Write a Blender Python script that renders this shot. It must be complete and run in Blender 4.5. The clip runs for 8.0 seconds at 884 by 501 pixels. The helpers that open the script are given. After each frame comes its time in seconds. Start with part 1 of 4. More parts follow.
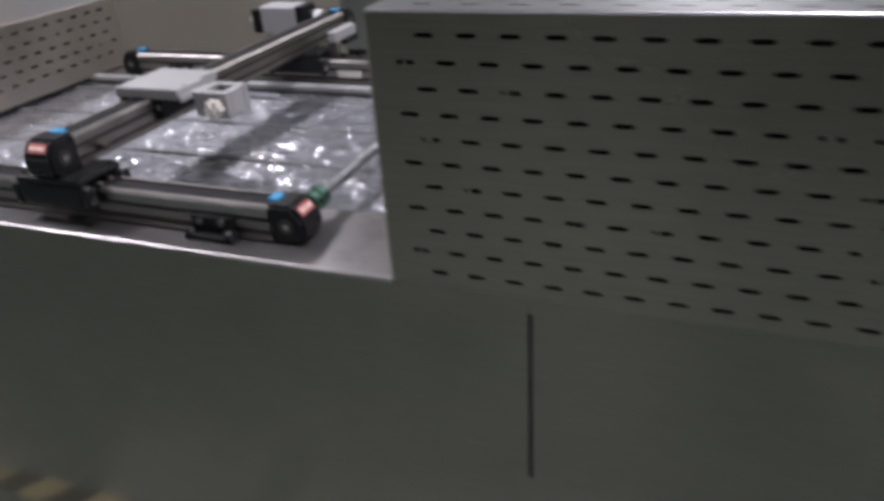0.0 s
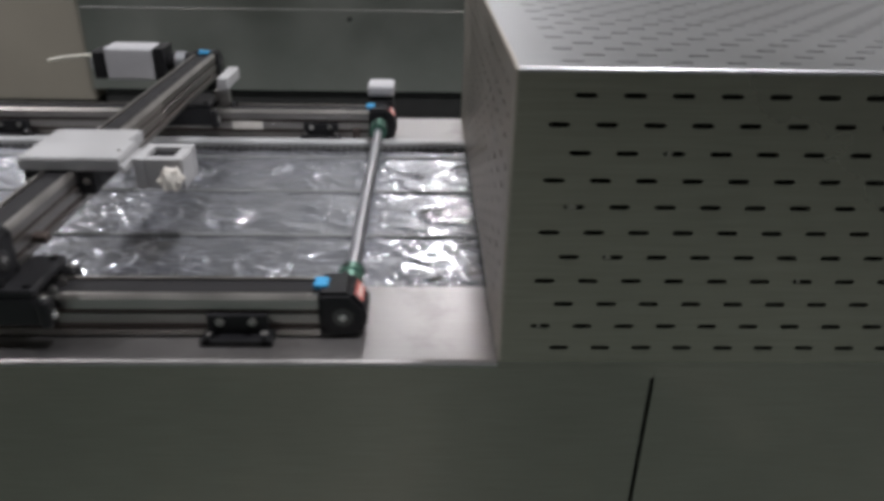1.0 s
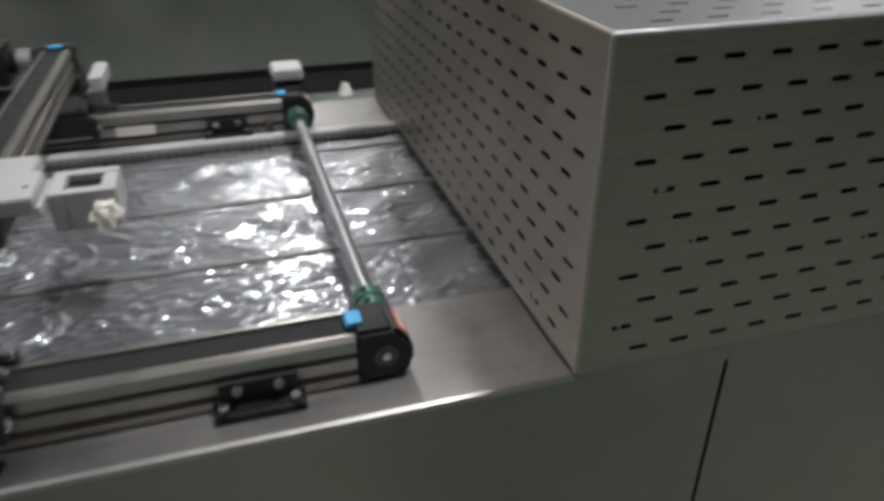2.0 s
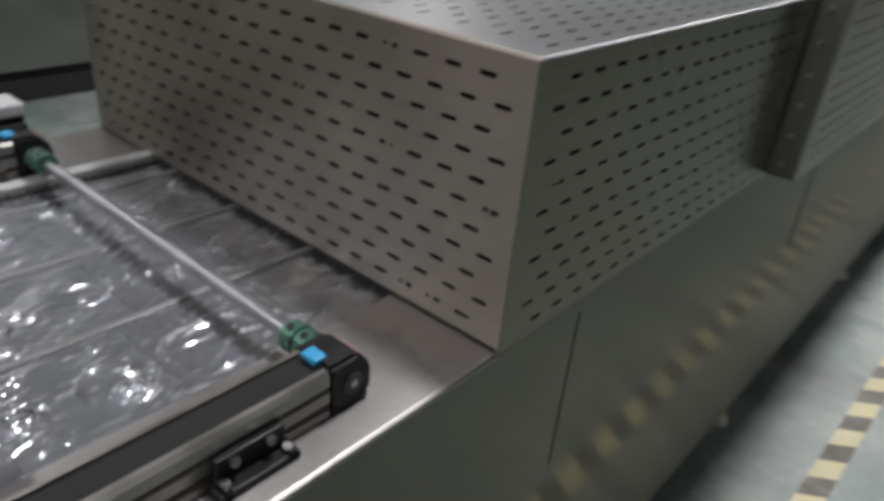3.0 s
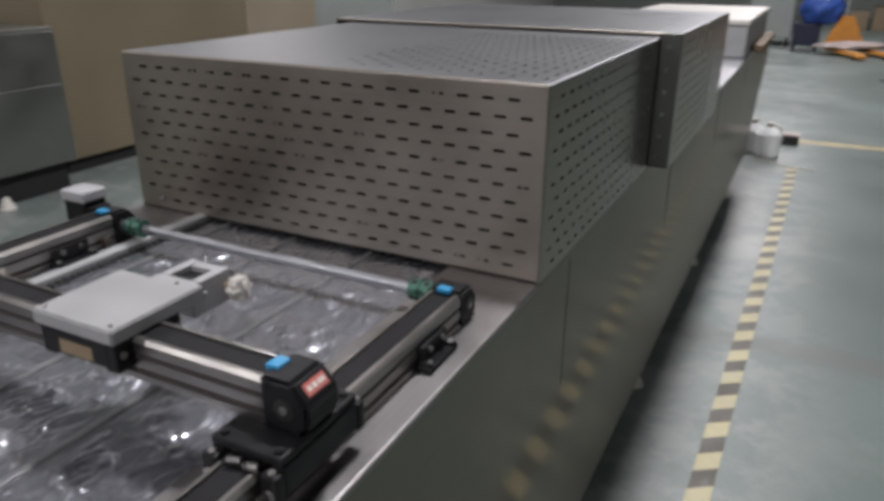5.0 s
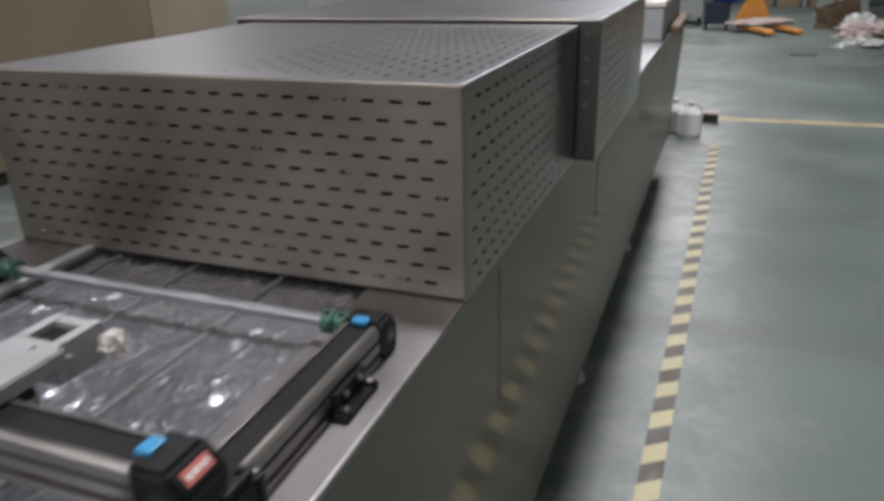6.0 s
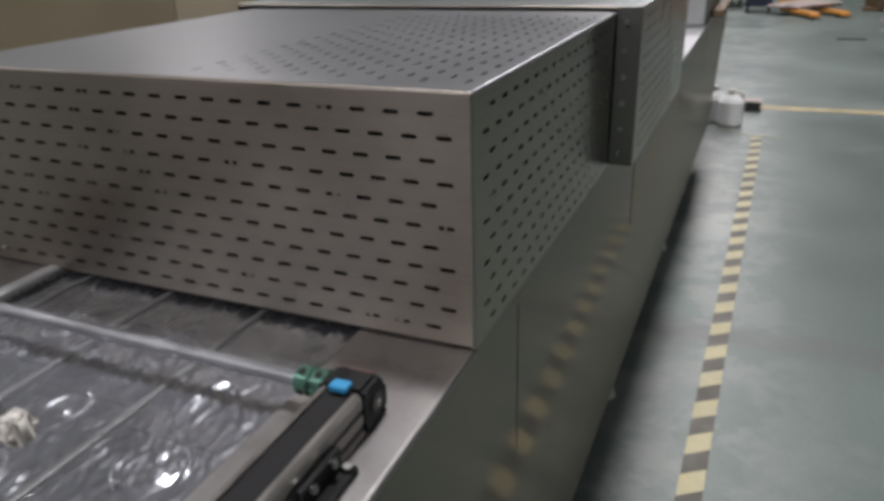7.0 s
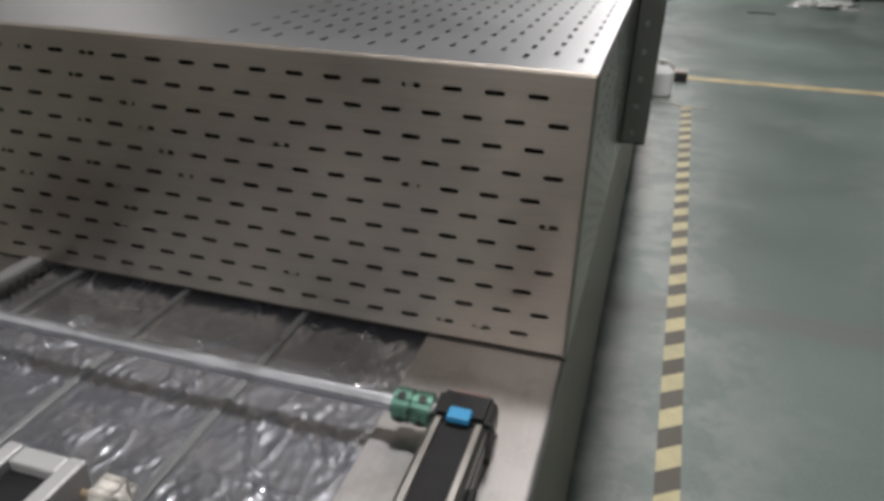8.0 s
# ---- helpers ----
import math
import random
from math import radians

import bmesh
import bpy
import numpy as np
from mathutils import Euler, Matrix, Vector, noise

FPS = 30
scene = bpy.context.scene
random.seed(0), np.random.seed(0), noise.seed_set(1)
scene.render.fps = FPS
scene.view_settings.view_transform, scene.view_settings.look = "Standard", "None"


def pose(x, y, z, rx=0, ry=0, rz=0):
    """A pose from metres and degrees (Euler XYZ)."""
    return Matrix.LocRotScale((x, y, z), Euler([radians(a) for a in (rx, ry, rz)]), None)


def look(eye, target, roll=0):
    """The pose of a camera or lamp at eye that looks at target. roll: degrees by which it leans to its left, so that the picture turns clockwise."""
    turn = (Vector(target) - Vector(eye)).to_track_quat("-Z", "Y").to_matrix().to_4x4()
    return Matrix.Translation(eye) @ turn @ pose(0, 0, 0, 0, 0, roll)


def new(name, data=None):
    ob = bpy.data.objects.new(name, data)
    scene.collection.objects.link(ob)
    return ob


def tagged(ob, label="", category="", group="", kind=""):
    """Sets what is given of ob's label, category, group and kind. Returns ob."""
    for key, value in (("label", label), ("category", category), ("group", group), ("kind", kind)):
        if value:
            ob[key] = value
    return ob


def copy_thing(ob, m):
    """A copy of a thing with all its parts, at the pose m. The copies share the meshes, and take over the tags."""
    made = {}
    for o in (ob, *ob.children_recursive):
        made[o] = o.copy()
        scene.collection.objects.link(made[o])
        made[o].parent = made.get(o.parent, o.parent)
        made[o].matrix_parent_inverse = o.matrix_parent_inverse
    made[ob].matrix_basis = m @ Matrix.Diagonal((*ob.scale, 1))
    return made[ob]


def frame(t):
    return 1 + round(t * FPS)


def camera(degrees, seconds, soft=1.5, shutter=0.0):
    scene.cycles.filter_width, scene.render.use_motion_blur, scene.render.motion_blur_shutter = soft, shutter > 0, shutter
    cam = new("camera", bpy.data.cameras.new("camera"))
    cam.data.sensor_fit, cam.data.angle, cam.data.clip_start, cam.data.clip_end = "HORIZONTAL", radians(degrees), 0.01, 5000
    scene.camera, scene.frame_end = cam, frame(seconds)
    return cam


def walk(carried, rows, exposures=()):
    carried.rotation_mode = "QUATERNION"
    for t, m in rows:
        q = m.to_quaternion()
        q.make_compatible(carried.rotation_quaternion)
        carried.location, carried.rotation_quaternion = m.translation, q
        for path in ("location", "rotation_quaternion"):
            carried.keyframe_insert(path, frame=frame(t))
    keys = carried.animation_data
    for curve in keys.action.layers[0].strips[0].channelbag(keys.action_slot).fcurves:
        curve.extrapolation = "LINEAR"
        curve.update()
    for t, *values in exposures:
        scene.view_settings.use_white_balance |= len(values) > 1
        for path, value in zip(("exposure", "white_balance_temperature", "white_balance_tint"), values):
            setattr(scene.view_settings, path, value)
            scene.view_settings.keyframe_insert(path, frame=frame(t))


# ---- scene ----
T = 0.977  # height of the machine's table over the floor; PATH and all plan heights count from the table

PATH = [
    (0, (0.677, 0.347, 0.457), (-0.94, -0.315, -0.516), -4.1),
    (0.2, (0.620, 0.271, 0.458), (-0.906, -0.387, -0.464), -5.4),
    (0.5, (0.577, 0.158, 0.458), (-1.139, -0.128, -0.528), -1.0),
    (0.8, (0.601, 0.031, 0.454), (-1.148, -0.044, -0.514), 0.9),
    (1, (0.643, -0.081, 0.468), (-1.134, -0.029, -0.449), 1.1),
    (1.2, (0.672, -0.168, 0.47), (-1.106, 0.021, -0.426), 3.2),
    (2.3, (0.408, -0.31, 0.437), (-1.133, 0.428, -0.602), -0.6),
    (2.5, (0.388, -0.358, 0.438), (-1.041, 0.62, -0.563), 1.6),
    (2.7, (0.367, -0.432, 0.447), (-0.927, 0.597, -0.489), 2.2),
    (3, (0.347, -0.541, 0.468), (-0.759, 0.824, -0.487), 5.3),
    (3.5, (0.39, -0.617, 0.478), (-0.569, 0.917, -0.374), 3.5),
    (3.7, (0.418, -0.668, 0.479), (-0.494, 0.905, -0.354), 0.7),
    (4, (0.456, -0.774, 0.491), (-0.559, 0.735, -0.341), -3.4),
    (4.2, (0.467, -0.82, 0.491), (-0.559, 0.69, -0.327), -3.7),
    (5.3, (0.301, -1.057, 0.484), (-0.372, 0.678, -0.25), 1.7),
    (5.5, (0.297, -1.053, 0.473), (-0.281, 0.698, -0.302), 1.7),
    (6, (0.32, -0.911, 0.484), (-0.353, 0.81, -0.281), -1.7),
    (6.2, (0.335, -0.850, 0.484), (-0.302, 0.790, -0.233), -1.6),
    (6.5, (0.348, -0.784, 0.484), (-0.442, 0.876, -0.303), -2.7),
    (6.7, (0.338, -0.754, 0.481), (-0.433, 0.803, -0.288), -2.6),
    (7, (0.279, -0.719, 0.476), (-0.465, 0.954, -0.328), -2.0),
    (7.5, (0.104, -0.683, 0.478), (-0.457, 1.026, -0.397), 1.1),
    (8, (0.047, -0.685, 0.473), (-0.442, 1.033, -0.429), 1.6),
]
cam = camera(62.9, 8.0, soft=4.0, shutter=0.5)
walk(cam, [(t, pose(0, 0, T) @ look(eye, target, roll)) for t, eye, target, roll in PATH],
     [(0, 0.19, 6300, 18), (0.5, 0.11, 6350, 17), (1.0, 0.2, 6450, 12), (2.5, 0.14, 6600, 7), (3.5, 0.0, 6450, 12), (6.5, -0.04, 6450, 13), (8.0, -0.12, 6700, 10)])

# ---------------------------------------------------------------- light
world = bpy.data.worlds.new("hall_world")
scene.world = world
world.use_nodes = True
world.node_tree.nodes["Background"].inputs[0].default_value = (0.75, 0.8, 0.85, 1)
world.node_tree.nodes["Background"].inputs[1].default_value = 0.02
scene.view_settings.exposure = 0.0
CEILING = 5.6


def bay_light(x, y, watts, size=0.55):
    """A round high-bay lamp's light, just under its fixture."""
    lamp = bpy.data.lights.new("bay_lamp", "AREA")
    lamp.shape, lamp.size, lamp.energy, lamp.color = "DISK", size, watts, (1.0, 0.985, 0.985)
    ob = new("bay_lamp", lamp)
    ob.location = (x, y, CEILING - 0.62)
    return ob


# three rows of bay lamps: over the aisle to the west, over the line, and a dim one to the east
BAYS = [(-3.8, -3.6, 62)] + [(-6.4, 0.2, 74), (-5.2, 5.5, 62)] + [(-0.24, y, 160) for y in (-4.2, 1.15, 6.6, 11.5, 16.0)] + [(4.6, -0.35, 32)] + [(5.0, y, 18) for y in (5.5, 13.0)]
for bx, by, watts in BAYS:
    bay_light(bx, by, watts)


# ---------------------------------------------------------------- materials
def node_material(name):
    m = bpy.data.materials.new(name)
    m.use_nodes = True
    return m, m.node_tree.nodes, m.node_tree.links, m.node_tree.nodes["Principled BSDF"]


def surface(name, colour, rough=0.5, metal=0.0, vary=0.15, scale=6.0, fine=160.0, bump=0.04, stretch=(1, 1, 1), rough_vary=0.12, random_piece=0.0, spec=0.5, stain=None, stain_scale=2.5, stain_amount=0.0):
    """A plain surface with stains, grain and fine relief, in object space metres."""
    m, n, l, p = node_material(name)
    co = n.new("ShaderNodeTexCoord")
    mp = n.new("ShaderNodeMapping")
    mp.inputs["Scale"].default_value = stretch
    l.new(co.outputs["Object"], mp.inputs["Vector"])
    big, small = n.new("ShaderNodeTexNoise"), n.new("ShaderNodeTexNoise")
    big.inputs["Scale"].default_value, big.inputs["Detail"].default_value = scale, 6
    small.inputs["Scale"].default_value, small.inputs["Detail"].default_value = fine, 3
    l.new(co.outputs["Object"], big.inputs["Vector"])
    l.new(mp.outputs["Vector"], small.inputs["Vector"])
    ramp = n.new("ShaderNodeMapRange")
    ramp.inputs["From Min"].default_value, ramp.inputs["From Max"].default_value = 0.3, 0.7
    ramp.inputs["To Min"].default_value, ramp.inputs["To Max"].default_value = 1 - vary, 1 + vary
    l.new(big.outputs["Fac"], ramp.inputs["Value"])
    grain = n.new("ShaderNodeMapRange")
    grain.inputs["From Min"].default_value, grain.inputs["From Max"].default_value = 0.3, 0.7
    grain.inputs["To Min"].default_value, grain.inputs["To Max"].default_value = 1 - vary * 0.5, 1 + vary * 0.5
    l.new(small.outputs["Fac"], grain.inputs["Value"])
    mul = n.new("ShaderNodeMath")
    mul.operation = "MULTIPLY"
    l.new(ramp.outputs[0], mul.inputs[0])
    l.new(grain.outputs[0], mul.inputs[1])
    factor = mul.outputs[0]
    if random_piece:
        info = n.new("ShaderNodeObjectInfo")
        rr = n.new("ShaderNodeMapRange")
        rr.inputs["To Min"].default_value, rr.inputs["To Max"].default_value = 1 - random_piece, 1 + random_piece
        l.new(info.outputs["Random"], rr.inputs["Value"])
        m2 = n.new("ShaderNodeMath")
        m2.operation = "MULTIPLY"
        l.new(factor, m2.inputs[0])
        l.new(rr.outputs[0], m2.inputs[1])
        factor = m2.outputs[0]
    tint = n.new("ShaderNodeVectorMath")
    tint.operation = "SCALE"
    tint.inputs[0].default_value = colour
    l.new(factor, tint.inputs["Scale"])
    out = tint.outputs["Vector"]
    if stain:
        sn = n.new("ShaderNodeTexNoise")
        sn.inputs["Scale"].default_value, sn.inputs["Detail"].default_value, sn.inputs["Roughness"].default_value = stain_scale, 8, 0.65
        l.new(co.outputs["Object"], sn.inputs["Vector"])
        sr = n.new("ShaderNodeMapRange")
        sr.inputs["From Min"].default_value, sr.inputs["From Max"].default_value = 0.52, 0.72
        sr.inputs["To Max"].default_value = stain_amount
        l.new(sn.outputs["Fac"], sr.inputs["Value"])
        mix = n.new("ShaderNodeMix")
        mix.data_type = "RGBA"
        l.new(sr.outputs[0], mix.inputs["Factor"])
        l.new(out, mix.inputs["A"])
        mix.inputs["B"].default_value = (*stain, 1)
        out = mix.outputs["Result"]
    l.new(out, p.inputs["Base Color"])
    rg = n.new("ShaderNodeMapRange")
    rg.inputs["From Min"].default_value, rg.inputs["From Max"].default_value = 0.3, 0.7
    rg.inputs["To Min"].default_value, rg.inputs["To Max"].default_value = max(rough - rough_vary, 0.03), min(rough + rough_vary, 1)
    l.new(big.outputs["Fac"], rg.inputs["Value"])
    l.new(rg.outputs[0], p.inputs["Roughness"])
    p.inputs["Metallic"].default_value = metal
    p.inputs["Specular IOR Level"].default_value = spec
    if bump:
        b = n.new("ShaderNodeBump")
        b.inputs["Strength"].default_value, b.inputs["Distance"].default_value = bump, 0.002
        l.new(small.outputs["Fac"], b.inputs["Height"])
        l.new(b.outputs["Normal"], p.inputs["Normal"])
    return m


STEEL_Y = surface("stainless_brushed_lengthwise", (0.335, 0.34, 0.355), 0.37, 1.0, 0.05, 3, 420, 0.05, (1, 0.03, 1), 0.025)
# Darker than the table: the side's dim surroundings are put into this colour.
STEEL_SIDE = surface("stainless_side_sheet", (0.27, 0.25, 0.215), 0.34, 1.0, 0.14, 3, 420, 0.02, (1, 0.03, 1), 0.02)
# Shade on hood sides is put into this base, darker than front and top.
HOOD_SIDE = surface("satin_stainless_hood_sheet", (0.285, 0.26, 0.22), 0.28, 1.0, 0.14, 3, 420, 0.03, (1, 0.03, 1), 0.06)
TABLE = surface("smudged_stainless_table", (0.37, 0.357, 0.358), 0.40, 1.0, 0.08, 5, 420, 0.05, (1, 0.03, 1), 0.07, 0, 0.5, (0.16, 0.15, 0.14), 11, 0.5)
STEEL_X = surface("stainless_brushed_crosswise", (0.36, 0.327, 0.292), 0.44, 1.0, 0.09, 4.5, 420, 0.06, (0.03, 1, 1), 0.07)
STEEL_OLD = surface("dull_stainless_sheet", (0.28, 0.28, 0.265), 0.38, 1.0, 0.08, 3, 300, 0.05, (1, 0.04, 1), 0.08)
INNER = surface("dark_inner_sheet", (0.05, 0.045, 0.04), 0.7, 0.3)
GAP = surface("dark_gap_fill", (0.012, 0.012, 0.012), 0.8, 0.0)
ALU = surface("anodised_aluminium", (0.34, 0.325, 0.31), 0.36, 1.0, 0.05, 20, 500, 0.03, (1, 0.05, 1), 0.05)
RAIL = surface("pale_satin_rail", (0.45, 0.46, 0.47), 0.4, 0.25, 0.06, 10, 300, 0.03, (1, 0.05, 1))
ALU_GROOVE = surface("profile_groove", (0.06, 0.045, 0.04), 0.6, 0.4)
SHAFT = surface("bright_steel_shaft", (0.44, 0.45, 0.48), 0.40, 1.0, 0.03, 20, 300, 0.01)
BLACK = surface("black_anodised_metal", (0.010, 0.010, 0.0115), 0.45, 0.0, 0.2, 30, 300, 0.03, spec=0.28)
BELT = surface("black_rubber_timing_belt", (0.015, 0.0145, 0.016), 0.6, 0.0, 0.2, 30, 600, 0.1, (1, 0.3, 1), spec=0.2)
BLUE = surface("bright_blue_label", (0.035, 0.27, 0.52), 0.4, 0.0, 0.06, 30)
RED = surface("red_white_sticker", (0.56, 0.17, 0.15), 0.45, 0.0, 0.06, 30)
STICKER_WHITE = surface("white_print", (0.8, 0.76, 0.72), 0.5)
GREEN = surface("green_anodised_coupling", (0.10, 0.21, 0.165), 0.33, 0.75, 0.1, 40)
GREY_PAINT = surface("light_grey_machined_plate", (0.37, 0.37, 0.38), 0.45, 0.15, 0.05, 15, 300, 0.02)
LANE = surface("grey_plastic_strip", (0.15, 0.155, 0.16), 0.35, 0.0, 0.1, 12)
MOTOR_GREY = surface("pale_grey_motor_housing", (0.40, 0.40, 0.42), 0.45, 0.1, 0.05, 20)
WHITE_PLASTIC = surface("white_plastic", (0.66, 0.63, 0.59), 0.45, 0.0, 0.05, 25)
CAP = surface("dark_bearing_cap", (0.08, 0.08, 0.08), 0.45, 0.8)
BOLT = surface("zinc_bolt", (0.5, 0.49, 0.48), 0.32, 1.0, 0.05, 60)
TRAY = surface("grey_tray_plate", (0.022, 0.025, 0.031), 0.4, 0.3, 0.25, 9, 200, 0.05, (1, 1, 1), 0.1, 0.12)
FLOOR = surface("green_grey_epoxy_floor", (0.15, 0.186, 0.175), 0.42, 0.0, 0.16, 0.7, 90, 0.05, (1, 1, 1), 0.12, 0, 0.5, (0.30, 0.32, 0.30), 0.9, 0.55)
YELLOW = surface("worn_yellow_tape", (0.47, 0.42, 0.25), 0.5, 0.0, 0.14, 14, 200, 0.05, random_piece=0.12)
TAPE_BLACK = surface("worn_black_tape", (0.085, 0.075, 0.06), 0.5, 0.0, 0.2, 14, 200, 0.05, random_piece=0.15)
LINE_PAINT = surface("worn_ochre_line_paint", (0.44, 0.36, 0.21), 0.55, 0.0, 0.25, 6, 120, 0.05)
TAN = surface("tan_wall_panel", (0.19, 0.155, 0.10), 0.55, 0.0, 0.08, 1.2, 60, 0.03)
BROWN_GREY = surface("brownish_grey_paint", (0.20, 0.18, 0.15), 0.5, 0.0, 0.08, 1.5)
TAN_LIGHT = surface("pale_tan_wall_panel", (0.30, 0.25, 0.18), 0.55, 0.0, 0.08, 1.2, 60, 0.03)
TAN_ORANGE = surface("orange_tan_wall_panel", (0.52, 0.34, 0.17), 0.55, 0.0, 0.08, 1.2, 60, 0.03)
WALL = surface("grey_green_hall_wall", (0.30, 0.32, 0.30), 0.7, 0.0, 0.08, 0.8, 40, 0.03)
# For the unseen west wall, made pale so the film reflects something bright.
WALL_BOUNCE = surface("pale_bounce_hall_wall", (0.66, 0.66, 0.64), 0.7, 0.0, 0.06, 0.8, 40, 0.03)
CEIL = surface("grey_hall_ceiling", (0.5, 0.5, 0.5), 0.8, 0.0, 0.06, 0.6, 30, 0.02)
ORANGE = surface("orange_painted_steel", (0.66, 0.29, 0.06), 0.45, 0.0, 0.12, 8)
RUBBER = surface("black_rubber", (0.02, 0.02, 0.02), 0.7)
BLUE_CLOTH = surface("blue_cover_sheet", (0.02, 0.07, 0.32), 0.6, 0.0, 0.25, 9)
NAVY = surface("dark_navy_cover", (0.015, 0.018, 0.04), 0.7, 0.0, 0.2, 9)
WOOD = surface("rough_brown_wood", (0.15, 0.10, 0.06), 0.7, 0.0, 0.25, 7, 90, 0.2, (1, 0.2, 1))
CARTON = surface("brown_carton", (0.25, 0.19, 0.125), 0.75, 0.0, 0.12, 4)
MACHINE_GREY = surface("grey_painted_machine", (0.30, 0.32, 0.31), 0.5, 0.0, 0.1, 2)
POLY = surface("crumpled_clear_polythene", (0.55, 0.56, 0.55), 0.25, 0.0, 0.2, 12, 60, 0.3)
PINK = surface("pinkish_grey_wrap", (0.46, 0.38, 0.36), 0.5, 0.0, 0.15, 8)
JUG_WHITE = surface("bright_white_plastic", (0.93, 0.93, 0.94), 0.4, 0.0, 0.03, 20)
WIRE = surface("white_cable", (0.72, 0.70, 0.62), 0.5)


def brushed(m, amount):
    """Horizontal brushing on an upright sheet: its reflections stretch up and down."""
    n, l = m.node_tree.nodes, m.node_tree.links
    p = n["Principled BSDF"]
    tan = n.new("ShaderNodeTangent")
    tan.direction_type, tan.axis = "RADIAL", "Z"
    p.inputs["Anisotropic"].default_value = amount
    p.inputs["Anisotropic Rotation"].default_value = 0.25
    l.new(tan.outputs[0], p.inputs["Tangent"])


brushed(STEEL_SIDE, 0.95)


def half_mirror(m, amount, rough, colour):
    """The rolled skin of a sheet: part of its reflection stays clear."""
    n, l = m.node_tree.nodes, m.node_tree.links
    gloss, mix = n.new("ShaderNodeBsdfGlossy"), n.new("ShaderNodeMixShader")
    gloss.inputs["Color"].default_value, gloss.inputs["Roughness"].default_value = (*colour, 1), rough
    mix.inputs[0].default_value = amount
    l.new(n["Principled BSDF"].outputs[0], mix.inputs[1])
    l.new(gloss.outputs[0], mix.inputs[2])
    l.new(mix.outputs[0], n["Material Output"].inputs["Surface"])


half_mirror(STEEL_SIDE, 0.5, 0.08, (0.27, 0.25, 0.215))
brushed(HOOD_SIDE, 0.8)
brushed(STEEL_X, 0.6)


def dusty_strip(m):
    """Pale dust along the machine's foot, up to the tape, with a ragged edge."""
    n, l = m.node_tree.nodes, m.node_tree.links
    p = n["Principled BSDF"]
    old = p.inputs["Base Color"].links[0].from_socket
    co, xyz = n.new("ShaderNodeTexCoord"), n.new("ShaderNodeSeparateXYZ")
    l.new(co.outputs["Object"], xyz.inputs[0])
    wob = n.new("ShaderNodeTexNoise")
    wob.inputs["Scale"].default_value, wob.inputs["Detail"].default_value, wob.inputs["Roughness"].default_value = 2.6, 8, 0.7
    l.new(co.outputs["Object"], wob.inputs["Vector"])
    k = n.new("ShaderNodeMath")
    k.operation, k.inputs[1].default_value = "MULTIPLY_ADD", 0.35
    l.new(wob.outputs["Fac"], k.inputs[0])
    l.new(xyz.outputs["X"], k.inputs[2])
    lo = n.new("ShaderNodeMapRange")
    lo.inputs["From Min"].default_value, lo.inputs["From Max"].default_value = 0.86, 0.44
    lo.inputs["To Min"].default_value, lo.inputs["To Max"].default_value = 0.0, 0.45
    l.new(k.outputs[0], lo.inputs["Value"])
    spots = n.new("ShaderNodeMath")
    spots.operation = "MULTIPLY"
    sp = n.new("ShaderNodeMapRange")
    sp.inputs["From Min"].default_value, sp.inputs["From Max"].default_value = 0.46, 0.56
    l.new(wob.outputs["Fac"], sp.inputs["Value"])
    l.new(sp.outputs[0], spots.inputs[0])
    l.new(lo.outputs[0], spots.inputs[1])
    mix = n.new("ShaderNodeMix")
    mix.data_type = "RGBA"
    l.new(spots.outputs[0], mix.inputs["Factor"])
    l.new(old, mix.inputs["A"])
    mix.inputs["B"].default_value = (0.36, 0.365, 0.355, 1)
    # a darker band across the floor, with a ragged edge
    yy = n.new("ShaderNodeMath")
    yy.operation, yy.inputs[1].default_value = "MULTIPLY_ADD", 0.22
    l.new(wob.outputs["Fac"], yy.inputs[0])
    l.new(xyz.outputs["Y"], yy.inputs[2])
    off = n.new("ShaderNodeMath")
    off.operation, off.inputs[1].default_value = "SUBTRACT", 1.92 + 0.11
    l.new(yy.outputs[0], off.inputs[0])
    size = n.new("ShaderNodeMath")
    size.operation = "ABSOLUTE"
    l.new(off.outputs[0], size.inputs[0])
    dark_band = n.new("ShaderNodeMapRange")
    dark_band.inputs["From Min"].default_value, dark_band.inputs["From Max"].default_value = 0.11, 0.05
    dark_band.inputs["To Max"].default_value = 0.6
    l.new(size.outputs[0], dark_band.inputs["Value"])
    banded = n.new("ShaderNodeMix")
    banded.data_type = "RGBA"
    l.new(dark_band.outputs[0], banded.inputs["Factor"])
    l.new(mix.outputs["Result"], banded.inputs["A"])
    banded.inputs["B"].default_value = (0.15, 0.155, 0.15, 1)
    l.new(banded.outputs["Result"], p.inputs["Base Color"])


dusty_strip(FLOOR)


